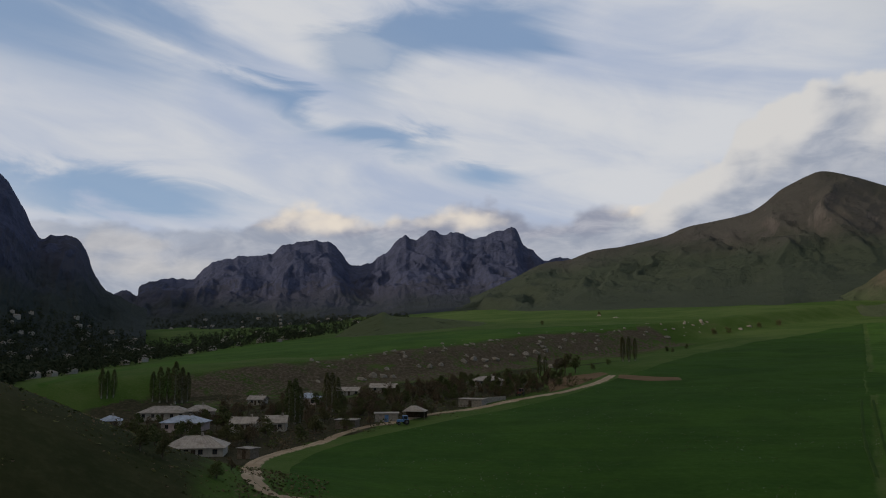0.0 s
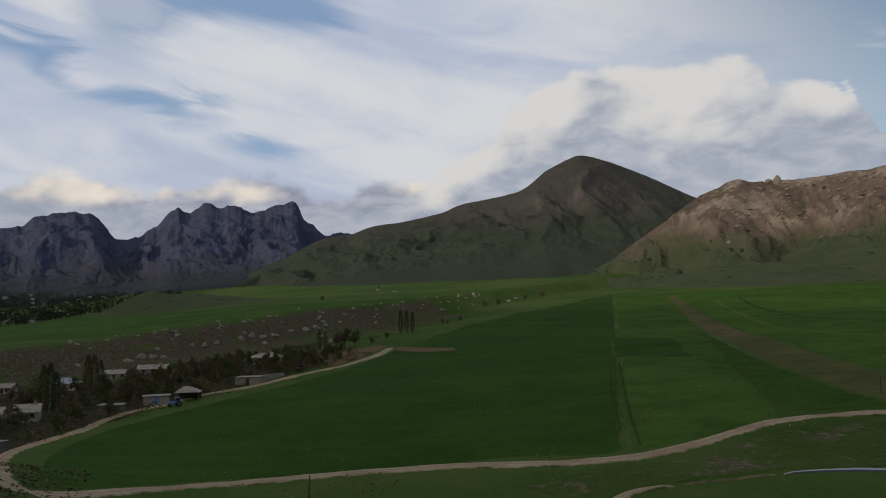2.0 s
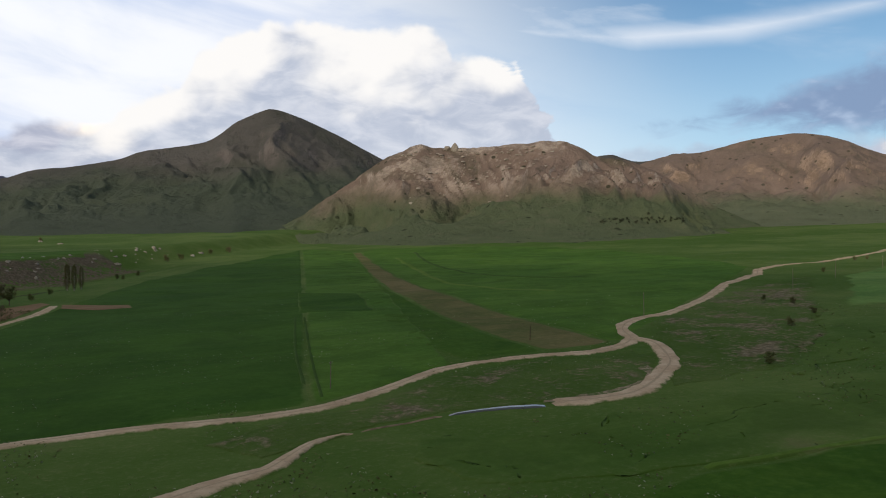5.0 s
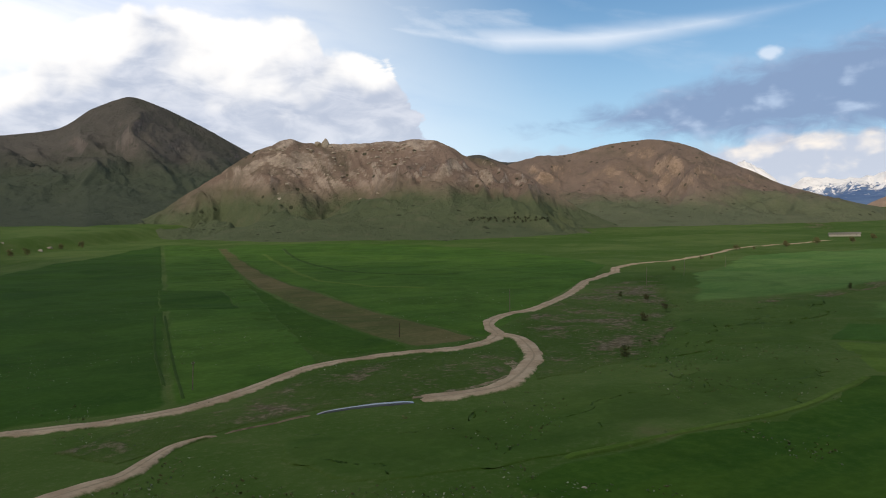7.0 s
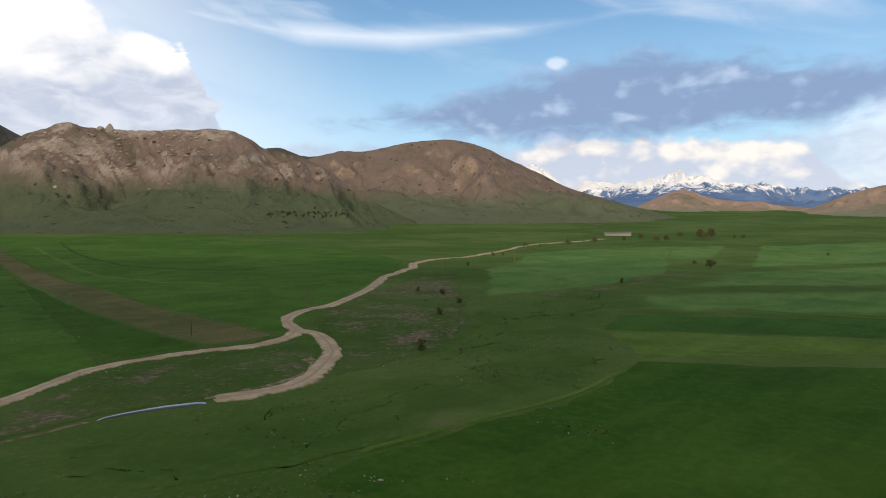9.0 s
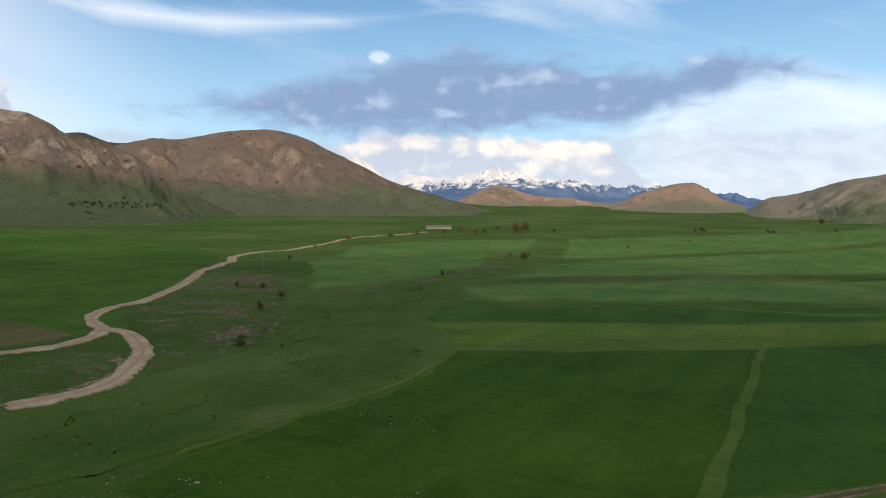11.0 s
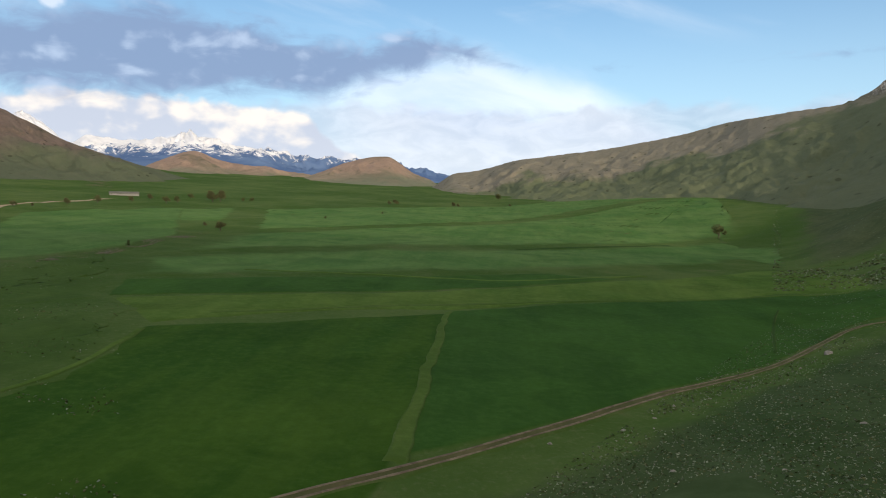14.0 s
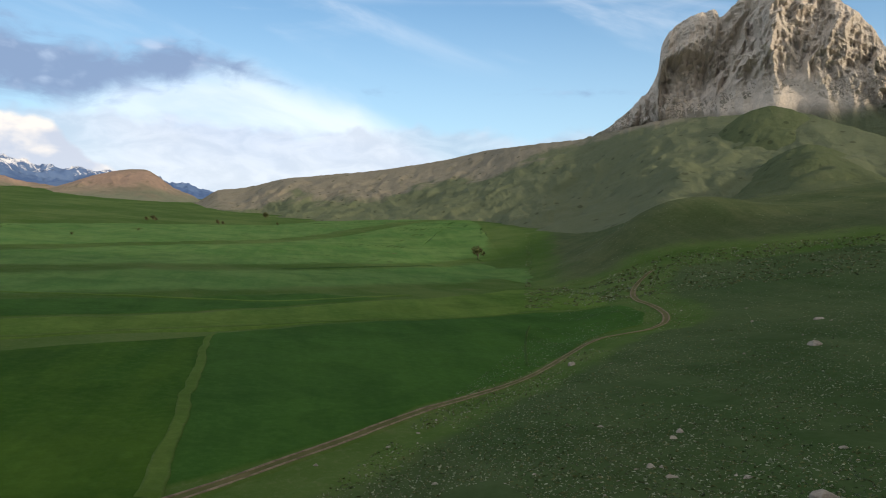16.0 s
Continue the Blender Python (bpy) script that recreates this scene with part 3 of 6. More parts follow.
def mountain(name, crest, mat, label, reach, relief, n=220, m=60, back=0.5, power=1.3, jag=3.0, ribs=1.0, size=1.0, cliff=0.0, wall=0.0, taper=0.0, follow=2.0, sink=4.0, bumps=(), roll=0.5, start=0.38, talus=0.0, kind="structure"):
    """A hill below a crest line: its face runs down to the land over reach metres towards the valley. Ribs and
    gullies run down the face; size scales them; cliff lifts the upper part into a steep wall."""
    line = np.array(resample(crest, n))
    seed = sum(map(ord, name)) % 97 + 0.37
    out = line[:, :2] / np.linalg.norm(line[:, :2], axis=1)[:, None]
    run = np.concatenate([[0.0], np.cumsum(np.linalg.norm(np.diff(line[:, :2], axis=0), axis=1))])
    soft = blur(line[:, 2], n // 22)
    top = line[:, 2] + jag * fbm(run * 0.045 / size, seed, 0.0, 5, 0.5)
    v = np.linspace(0.0, 1.0, m + 1)[:, None]
    reach = np.linspace(*reach, n) if isinstance(reach, tuple) else np.full(n, float(reach))
    foot_xy = line[:, :2] - out * reach[:, None]
    foot = ground(foot_xy[:, 0], foot_xy[:, 1]) - sink
    ends = smooth(0.0, taper, np.linspace(0, 1, n)) * smooth(0.0, taper, np.linspace(1, 0, n)) if taper else np.ones(n)
    base = ground(line[:, 0], line[:, 1]) - sink
    soft, top = base + (soft - base) * ends, base + (top - base) * ends
    peak = soft + (top - soft) * v ** follow
    rise = v ** power
    if cliff:
        k = np.clip((v - 0.42) / 0.55, 0, 1)
        rise = (1 - cliff) * rise + cliff * (0.22 * v + 0.78 * k * k * (3 - 2 * k))
    if talus:
        # scree to the foot of the wall, then steep rock
        along_run = 0.10 * fbm(run[None, :] / 70.0, seed, 4.0, 3)
        k0 = 0.42 + along_run
        rise = np.where(v < k0, talus * (v / k0) ** 1.1, talus + (1 - talus) * (np.clip(v - k0, 0, 1) / (1 - k0)) ** 0.85)
    x = foot_xy[:, 0] + (line[:, 0] - foot_xy[:, 0]) * v
    y = foot_xy[:, 1] + (line[:, 1] - foot_xy[:, 1]) * v
    z = foot + (peak - foot) * rise
    # spurs and gullies fan down the face
    L = 120.0 * size
    wx, wy = fbm(x / L, y / L, seed, 3) * 0.35, fbm(x / L, y / L, seed + 9, 3) * 0.35
    a, r = run[None, :] / L, v * reach / L
    spur = ridged(a + wx + 0.15 * r, r * 0.38 + wy, seed, 5)
    swell = fbm(x / (2.2 * L) + wx, y / (2.2 * L) + wy, seed, 4)
    crack = ridged(x / (0.25 * L), y / (0.25 * L), z / (0.25 * L), 4, 0.6)
    rim = smooth(0.0, 0.14, np.linspace(0, 1, n)) * smooth(0.0, 0.14, np.linspace(1, 0, n))
    env = smooth(start, start + 0.42, v) * np.clip((1.0 - v) / 0.3, 0, 1) ** 0.6 * rim
    d = relief * ends * env * (0.9 * ribs * (spur - 0.45) + roll * swell + 0.10 * (crack - 0.4))
    z = z + d * np.clip(1.0 - 0.75 * wall, 0, 1)
    for bx, by, bh, br in bumps:
        z = z + smooth(0.02, 0.2, v) * bh * np.exp(-((x - bx) ** 2 + (y - by) ** 2) / br ** 2)
    # rock walls: buttresses and chimneys push out sideways instead
    if wall:
        W = 105.0 * size
        lean = (z - 250.0) / W
        warp = fbm(run[None, :] / (1.6 * W), z / (1.6 * W), seed + 1, 3)
        but = ridged(run[None, :] / W + 0.45 * warp - 0.30 * lean, z / (3.2 * W), seed + 3, 3, 0.5)
        rib = ridged(run[None, :] / (0.26 * W) + 0.8 * warp + 0.35 * lean, z / (0.9 * W), seed + 5, 5, 0.6)
        ledge = ridged(x / (0.3 * W), y / (0.3 * W), z / (0.3 * W) + 0.5 * lean, 5, 0.6)
        e = wall * relief * ends * rim * (smooth(0.0, 0.22, rise - talus + 0.04) * np.clip((1.02 - v) / 0.25, 0, 1)) ** 0.6 * (1.0 * (but - 0.45) + 0.28 * (rib - 0.4) + 0.20 * (ledge - 0.4))
        x, y = x - out[:, 0] * e, y - out[:, 1] * e
    rows = [np.stack([x, y, z], axis=-1)]
    b = np.linspace(0.0, 1.0, 13)[1:, None]
    bx, by = line[:, 0] + out[:, 0] * reach * back * b, line[:, 1] + out[:, 1] * reach * back * b
    low = ground(bx, by) - sink - 6.0
    bz = top + (low - top) * (b * b * (3 - 2 * b)) + relief * 0.2 * np.sin(np.pi * b) * fbm(bx / 90.0, by / 90.0, seed, 4)
    rows.append(np.stack([bx, by, bz], axis=-1))
    verts = np.concatenate(rows).reshape(-1, 3)
    return tagged(new(name, mesh(name, verts, grid_faces(m + 13, n), mat)), label, "hill", kind=kind)


LEFT_CLIFF = [(-841, 1242, 397), (-798, 1270, 347), (-753, 1297, 288), (-737, 1306, 268), (-717, 1318, 226), (-695, 1329, 182), (-680, 1337, 184), (-650, 1352, 189), (-631, 1361, 168), (-617, 1367, 129), (-599, 1375, 99), (-573, 1386, 80), (-532, 1402, 63)]
CRAGS = [(-1086, 2362, 119), (-1015, 2394, 157), (-983, 2407, 169), (-951, 2420, 150), (-941, 2424, 182), (-864, 2452, 208), (-800, 2474, 206), (-752, 2489, 256), (-651, 2517, 283), (-564, 2538, 295), (-529, 2546, 328), (-439, 2563, 341), (-379, 2572, 337), (-337, 2578, 299), (-286, 2584, 257), (-197, 2593, 301), (-160, 2595, 344), (-129, 2597, 371), (-93, 2598, 348), (-36, 2600, 383), (2, 2600, 367), (50, 2600, 375), (107, 2598, 353), (183, 2594, 374), (239, 2589, 385), (276, 2585, 329), (341, 2578, 277), (396, 2570, 285), (477, 2556, 259), (583, 2534, 202)]
CONE = [(-83, 1898, 77), (41, 1900, 106), (141, 1895, 145), (239, 1885, 194), (304, 1875, 204), (365, 1865, 225), (427, 1851, 233), (527, 1825, 255), (578, 1810, 275), (705, 1764, 302), (769, 1737, 350), (820, 1714, 377), (849, 1700, 383), (894, 1677, 368), (965, 1636, 331), (1023, 1601, 294), (1072, 1569, 263), (1145, 1516, 211), (1238, 1442, 137)]
TOOTH = [(423, 1176, 33), (497, 1147, 49), (567, 1114, 68), (624, 1083, 107), (674, 1053, 148), (706, 1032, 173), (731, 1014, 186), (752, 999, 196), (773, 983, 191), (797, 963, 190), (841, 925, 191), (880, 888, 195), (918, 848, 197), (942, 821, 184), (960, 801, 169), (994, 759, 157), (1020, 722, 133), (1055, 671, 91), (1077, 634, 68), (1103, 589, 46)]
BEHIND = [(1700, 1550, 275), (1750, 1493, 307), (1787, 1448, 315), (1828, 1396, 293), (1868, 1342, 297), (1896, 1302, 309), (1932, 1247, 283), (1967, 1193, 248)]
ROUND = [(1271, 1052, 146), (1314, 998, 200), (1355, 941, 219), (1388, 892, 222), (1420, 841, 235), (1449, 789, 244), (1477, 736, 246), (1503, 682, 231), (1526, 627, 202), (1552, 561, 169), (1567, 517, 144), (1587, 450, 119), (1607, 373, 96), (1623, 297, 75)]
SNOWS = [(3911, 1787, 373), (4014, 1543, 487), (4053, 1437, 449), (4090, 1328, 362), (4120, 1230, 403), (4145, 1144, 390), (4182, 999, 392), (4221, 821, 413), (4248, 670, 411), (4265, 547, 381), (4282, 393, 350), (4295, 207, 313), (4300, 52, 303), (4299, -103, 296), (4280, -409, 255), (4267, -530, 245), (4241, -707, 203)]
HILL_A = [(2221, 598, 95), (2237, 535, 131), (2251, 471, 161), (2265, 399, 182), (2274, 342, 162), (2283, 277, 147), (2293, 177, 136), (2299, 78, 112), (2300, 11, 92)]
HILL_B = [(2096, 132, 85), (2099, 71, 109), (2100, -20, 143), (2098, -88, 159), (2095, -140, 159), (2092, -185, 128), (2089, -215, 110), (2080, -288, 85)]
SLOPE = [(1888, -209, 99), (1818, -325, 110), (1755, -376, 123), (1692, -412, 129), (1601, -537, 142), (1527, -587, 148), (1443, -652, 160), (1356, -710, 176), (1289, -723, 176), (1212, -749, 178), (1130, -779, 179), (1049, -800, 187), (964, -822, 194), (870, -846, 189), (769, -870, 183), (699, -860, 161), (619, -855, 131), (556, -834, 113), (494, -811, 103)]
CLIFFS = [(1307, -887, 202), (1276, -905, 211), (1244, -922, 229), (1207, -946, 260), (1169, -968, 310), (1150, -966, 369), (1121, -976, 400), (1070, -1009, 419), (1049, -1008, 402), (1022, -1014, 417), (979, -1033, 440), (924, -1062, 447), (876, -1083, 400), (828, -1100, 345), (793, -1106, 291), (748, -1119, 233), (692, -1136, 162)]
FOOTHILL = [(-144, 888, 5), (-106, 894, 21), (-80, 896, 32), (-68, 897, 37), (-55, 898, 32), (-16, 900, 31), (30, 900, 27), (88, 896, 21)]
MOUND_C = [(608, -520, 64), (587, -544, 74), (562, -569, 83), (530, -600, 93), (501, -624, 97), (469, -648, 98), (423, -679, 93)]
MOUND_D = [(909, -655, 135), (852, -727, 161), (813, -770, 178), (768, -815, 185), (717, -860, 184), (657, -907, 166), (583, -956, 153)]

left_face = mountain("mountain_left", LEFT_CLIFF, HAZY_CRAG, "steep rock mountain in dark haze and shade tones over the far village", 700.0, 55.0, n=240, m=110, power=1.8, jag=5.0, cliff=0.4, wall=0.7, size=1.3)
crag_face = mountain("mountain_crags", CRAGS, HAZY_CRAG, "jagged rock crags coloured haze-blue, with green feet", 1300.0, 70.0, n=560, m=170, power=1.9, jag=8.0, cliff=0.15, wall=0.3, size=1.6, follow=1.5)
mountain("hill_cone", CONE, CONE_HILL, "rounded green and brown cone hill in shade-darkened colours", 1000.0, 44.0, n=380, m=150, roll=0.8, power=1.9, jag=1.0, size=1.7, follow=4.0)
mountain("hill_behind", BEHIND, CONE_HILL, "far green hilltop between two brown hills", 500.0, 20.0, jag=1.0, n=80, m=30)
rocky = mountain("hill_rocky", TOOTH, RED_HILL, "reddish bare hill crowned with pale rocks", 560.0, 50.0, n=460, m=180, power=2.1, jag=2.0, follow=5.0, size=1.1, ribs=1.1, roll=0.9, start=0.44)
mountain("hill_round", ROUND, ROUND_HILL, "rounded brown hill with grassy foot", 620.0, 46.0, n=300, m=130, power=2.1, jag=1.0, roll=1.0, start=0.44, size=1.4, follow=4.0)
mountain("mountain_snow", SNOWS, SNOW, "snow-capped mountains far off, coloured haze-blue below the snow", 1300.0, 120.0, n=460, m=120, power=1.2, jag=9.0, size=2.6, follow=1.0)
mountain("hill_orange", HILL_A, ORANGE_HILL, "low orange-brown bare hill", 420.0, 24.0, n=160, m=60, power=1.6, jag=1.0, taper=0.1)
mountain("hill_orange_small", HILL_B, ORANGE_HILL, "low rounded orange-brown hill", 330.0, 18.0, n=130, m=60, power=1.4, jag=1.0, taper=0.1)
BUMPS = [(360, -270, 13, 42), (400, -320, 12, 50), (520, -345, 20, 65), (585, -330, 15, 55), (560, -560, 34, 90), (470, -600, 30, 85), (690, -520, 22, 75), (640, -420, 17, 55), (820, -520, 22, 65)]
mountain("hill_slope", SLOPE, SLOPE_HILL, "long olive hillside with eroded earth", (650.0, 850.0), 15.0, n=520, m=240, power=2.1, jag=1.0, ribs=0.35, roll=1.2, start=0.10, size=0.8, follow=4.0, taper=0.05, bumps=BUMPS)
mountain("mountain_cliff", CLIFFS, CLIFF, "massive pale limestone cliff mountain above green slopes", 200.0, 56.0, n=640, m=240, power=1.0, jag=4.0, size=1.0, wall=1.35, follow=1.0, talus=0.50)
mountain("hill_foot", FOOTHILL, MOUND, "small green foothill", 170.0, 4.0, n=120, m=40, power=1.5, jag=0.5, size=0.5, taper=0.2)
for name, line, run, mat in (("hill_shoulder", MOUND_C, 260.0, MOUND), ("hill_apron", MOUND_D, 190.0, MOUND)):
    mountain(name, line, mat, "green mound with bare earth below the cliff", run, 9.0, n=200, m=90, back=0.8, power=1.15, jag=1.2, ribs=0.4, roll=1.0, start=0.06, size=0.5, follow=3.0, sink=3.0, taper=0.5)
# the unseen ridge behind the camera, which keeps the low sun off the valley floor
# its tall north-west end is added only to shade the crags
RIDGE = [(-2700, 2900, 700), (-2000, 2150, 560), (-1500, 1500, 380), (-1200, 1000, 330), (-950, 500, 320), (-820, 100, 330), (-770, -250, 340), (-700, -520, 340), (-560, -800, 270), (-450, -980, 120)]
mountain("hill_behind_camera", RIDGE, SLOPE_HILL, "unseen grassy ridge that shades the valley and crags", 420.0, 20.0, n=120, m=30)

# ---- roads, water, fields ----
VILLAGE_ROAD = [(-22.8, 110.8), (-25.8, 113.4), (-29.7, 124.7), (-38.5, 161.0), (-40.7, 185.6), (-33.4, 204.7), (-25.5, 227.4), (-14.4, 240.6), (-4.9, 253.4), (13.4, 271.1), (30.3, 286.0), (45.1, 301.7), (66.1, 334.4), (77.1, 358.3)]
MAIN_ROAD = [(-22.8, 110.8), (-7.5, 128.3), (14.2, 134.9), (34.8, 134.3), (61.7, 124.4), (80.5, 126.3), (93.8, 130.8), (109.7, 136.2), (130.5, 132.4), (144.7, 127.0), (158.5, 127.3), (170.0, 132.5), (182.2, 145.0), (200.2, 154.8), (225.8, 158.2), (262.2, 170.1), (327.4, 199.4), (375.6, 212.8), (408.9, 229.1), (448.7, 236.2)]
FAR_TRACK = [(448.7, 236.2), (495.8, 231.7), (581.3, 237.5), (637.4, 248.6), (735.0, 235.1), (810.6, 217.5)]
FORD_TRACK = [(171.5, 133.7), (167.6, 123.1), (152.6, 108.2), (140.9, 100.8), (121.9, 92.4), (111.8, 92.6), (101.6, 97.4)]
POOL = [(82.9, 103.8), (87.9, 103.1), (93.7, 100.9), (100.6, 96.5)]
DIRT = [(66.1, 105.3), (58.2, 104.7), (47.4, 97.2), (43.8, 96.5), (38.1, 95.7), (32.0, 94.0), (26.0, 91.2)]
RUT_TRACK = [(66.7, 22.3), (73.5, 14.5), (81.3, 5.2), (91.0, -9.4), (104.6, -29.3), (123.8, -54.7), (145.6, -89.9), (170.8, -122.7), (172.4, -142.7), (180.1, -154.9), (200.2, -168.6), (232.7, -185.0), (258.3, -206.0), (279.7, -232.5)]
N1A = [(-23.5, 116.3), (-7.5, 132.3), (14.0, 135.6), (49.2, 131.8), (60.0, 126.9), (69.0, 125.7)]
N1B = [(-32.0, 165.0), (-28.6, 199.0), (-12.7, 222.6), (12.3, 252.8), (41.9, 285.3), (72.1, 337.7), (151.1, 468.6), (252.5, 587.5), (390.2, 725.1)]
N2A = [(69.2, 126.2), (88.0, 129.6), (112.1, 137.1)]
N2B = [(390.9, 723.9), (406.6, 701.4), (410.9, 658.7)]
N2C = [(135.7, 255.9), (146.1, 246.3), (157.8, 235.8)]
N2D = [(174.1, 328.0), (183.1, 317.5), (192.1, 303.3)]
N3A = [(381.3, 667.8), (185.6, 290.8), (132.1, 184.0), (117.3, 137.5)]
N3B = [(400.9, 641.5), (240.5, 360.3), (170.5, 217.6), (148.0, 163.7), (139.8, 131.9)]
N3C = [(405.6, 634.7), (259.4, 366.3), (201.1, 235.4), (176.9, 174.2), (162.3, 129.9)]
N4B = [(449.6, 678.0), (509.3, 630.7), (553.3, 520.6), (494.9, 346.2), (422.1, 241.8)]
T1A = [(-178.8, 345.2), (-154.7, 427.6), (-104.0, 475.6), (-48.5, 467.8), (13.4, 516.7), (81.5, 576.2), (160.6, 642.8)]
T1B = [(-183.3, 346.6), (-196.3, 542.0), (-218.7, 857.3), (-139.4, 862.9), (-12.5, 720.5), (82.8, 690.6), (178.1, 673.0)]
S1A = [(92.6, -5.8), (106.1, -29.7), (126.4, -55.9), (150.0, -92.5), (178.7, -128.3), (181.2, -147.9)]
S1B = [(208.0, -28.4), (220.0, -60.9), (237.0, -104.1), (246.7, -154.1), (229.2, -171.7), (196.7, -160.9)]
S2A = [(92.0, -5.0), (119.0, -10.6), (175.3, -22.3), (206.4, -29.2)]
S2B = [(91.3, -8.3), (123.1, -14.1), (168.9, -23.3), (206.5, -30.6)]
S3A = [(75.9, 59.1), (88.3, 58.0), (98.8, 54.9), (118.9, 49.4), (138.0, 43.7), (174.1, 40.9)]
S3B = [(71.6, -1.2), (88.4, -6.3), (116.8, -12.4), (153.5, -20.4), (203.4, -30.2)]
S4A = [(176.2, 41.4), (199.0, 9.7), (208.6, -29.0), (225.2, -69.5), (240.7, -118.8), (249.5, -155.8), (231.2, -174.4)]
S4B = [(214.8, 60.5), (224.4, 37.3), (230.2, 11.2), (249.8, -41.8), (315.9, -155.8), (342.6, -200.3), (269.8, -196.1)]
S5A = [(216.8, 61.5), (225.6, 37.5), (231.2, 11.2), (252.6, -42.3), (290.1, -109.6)]
S5B = [(250.4, 66.3), (257.8, 40.9), (268.9, 9.1), (281.2, -27.0), (307.0, -83.9)]
S6A = [(253.4, 66.5), (275.7, 3.3), (311.1, -85.0), (360.3, -177.7), (387.0, -218.8), (300.5, -212.0)]
S6B = [(313.7, 78.1), (375.2, 4.5), (438.3, -119.6), (516.2, -254.3), (479.1, -261.5), (464.4, -289.4)]
S7A = [(322.6, 79.8), (384.0, 4.6), (446.3, -121.8), (526.6, -259.4), (516.7, -267.6), (505.8, -285.7)]
S7B = [(451.7, 58.2), (537.7, -12.9), (674.1, -136.4), (1022.1, -502.9), (1066.3, -531.9), (671.6, -353.8)]
BAULK = [(192.9, 32.1), (207.7, -5.0), (222.6, -53.1), (241.9, -119.4), (245.2, -153.2), (230.6, -172.7)]
DITCH = [(90.1, 59.3), (100.4, 55.7), (118.9, 49.4), (138.0, 43.7), (158.3, 41.7), (172.7, 40.9)]
R1A = [(264.1, 120.2), (312.0, 103.2), (350.3, 91.8), (422.8, 83.5)]
R1B = [(389.8, 173.9), (528.0, 191.3), (642.0, 172.8), (710.1, 130.2)]
PL = [(40.0, 303.0), (56.4, 328.4), (77.8, 364.4)]
PLB = [(46.0, 356.0), (54.1, 361.6), (75.3, 373.6)]
PL2 = [(75.8, 344.0), (86.4, 329.7), (99.2, 325.5)]
PL2B = [(79.3, 359.8), (91.7, 349.7), (102.9, 340.4)]
B1A = [(48.0, 103.0), (66.0, 107.0), (83.0, 105.8), (101.0, 99.8), (122.0, 95.2), (141.0, 103.5), (152.0, 110.5)]
B1B = [(45.0, 114.0), (62.0, 120.5), (80.5, 121.5), (94.0, 126.0), (110.0, 131.0), (131.0, 127.5), (145.0, 122.0), (157.0, 122.0)]
W1A = [(101.0, 98.0), (112.0, 95.0), (122.0, 94.6), (133.0, 98.5), (141.0, 103.0)]
W1B = [(103.0, 101.5), (114.0, 101.0), (126.0, 103.0), (138.0, 109.5), (149.0, 114.0)]
CHANNEL = [(66.0, 105.3), (70.0, 105.6), (75.0, 104.6), (79.0, 104.6), (83.5, 103.8)]
B2A = [(127.4, 88.7), (147.0, 87.4), (162.8, 84.4), (182.9, 85.0)]
B2B = [(195.9, 144.7), (256.4, 167.7), (326.7, 184.5), (380.9, 186.8)]
B3A = [(279.9, 101.5), (317.5, 90.4), (383.0, 81.0), (440.4, 68.9)]
B3B = [(300.6, 105.4), (338.5, 96.3), (405.5, 85.8), (473.6, 74.1)]
S8A = [(489.2, 52.2), (587.4, -35.3), (746.9, -177.4), (1057.8, -471.3)]
S8B = [(749.3, 69.0), (908.8, -54.5), (1117.0, -265.2), (1453.9, -597.7)]
S9A = [(414.8, 174.4), (468.5, 154.4), (518.0, 116.4), (571.1, 77.7)]
S9B = [(547.8, 209.3), (617.8, 189.5), (674.4, 146.5), (743.8, 90.3)]
TR1 = [(130.7, 247.4), (97.0, 183.5), (77.2, 142.6)]
TR2 = [(133.1, 245.3), (92.5, 166.9), (74.2, 130.0)]
TR3 = [(220.4, -133.0), (197.8, -117.9), (155.5, -93.2)]
TR4 = [(433.2, 584.5), (340.2, 438.3), (301.9, 356.4), (296.8, 302.7), (324.7, 277.7)]
TR5 = [(374.7, 532.0), (259.3, 328.4), (244.0, 269.7), (255.6, 238.8)]
TR6 = [(418.4, -96.6), (449.9, -147.9), (494.6, -220.7)]
TR7 = [(281.8, 34.3), (282.6, -6.8), (279.8, -66.6), (310.8, -128.1)]
HPATH = [(107.6, -78.6), (82.8, -77.8), (68.3, -76.7), (54.4, -76.4), (46.2, -75.5)]
ECA = [(1098.5, 337.0), (1071.6, 310.8), (1102.5, 298.2)]
ECB = [(1275.5, 385.4), (1359.7, 394.2), (1271.5, 349.5)]
VGA = [(-43.2, 104.0), (-38.1, 111.1), (-32.4, 126.1), (-38.7, 180.1), (-28.2, 215.5), (-14.1, 235.7), (3.0, 260.8), (24.1, 290.4), (41.6, 312.8)]
VGB = [(-160.5, 343.8), (-142.9, 360.8), (-118.6, 382.0), (-94.6, 395.9), (-66.6, 415.3), (-32.1, 430.9), (-1.3, 439.2), (25.4, 369.8), (46.4, 367.4)]
G1A = [(59.3, 75.8), (72.5, 67.2), (96.6, 57.5), (117.5, 48.6), (155.1, 40.8)]
G1B = [(68.3, 97.4), (86.8, 91.7), (113.1, 83.7), (146.2, 78.6), (208.7, 55.6)]
G2A = [(151.3, 79.9), (187.4, 77.4), (214.3, 59.5)]
G2B = [(239.9, 112.4), (273.0, 99.0), (328.9, 93.6)]
ribbon("village_road", VILLAGE_ROAD, 4.4, 0.22, SOIL, "pale dirt road along the village edge", "road")
ribbon("dirt_road", MAIN_ROAD, (4.2, 6.8), 0.25, SOIL, "pale beige dirt road between the fields", "road")
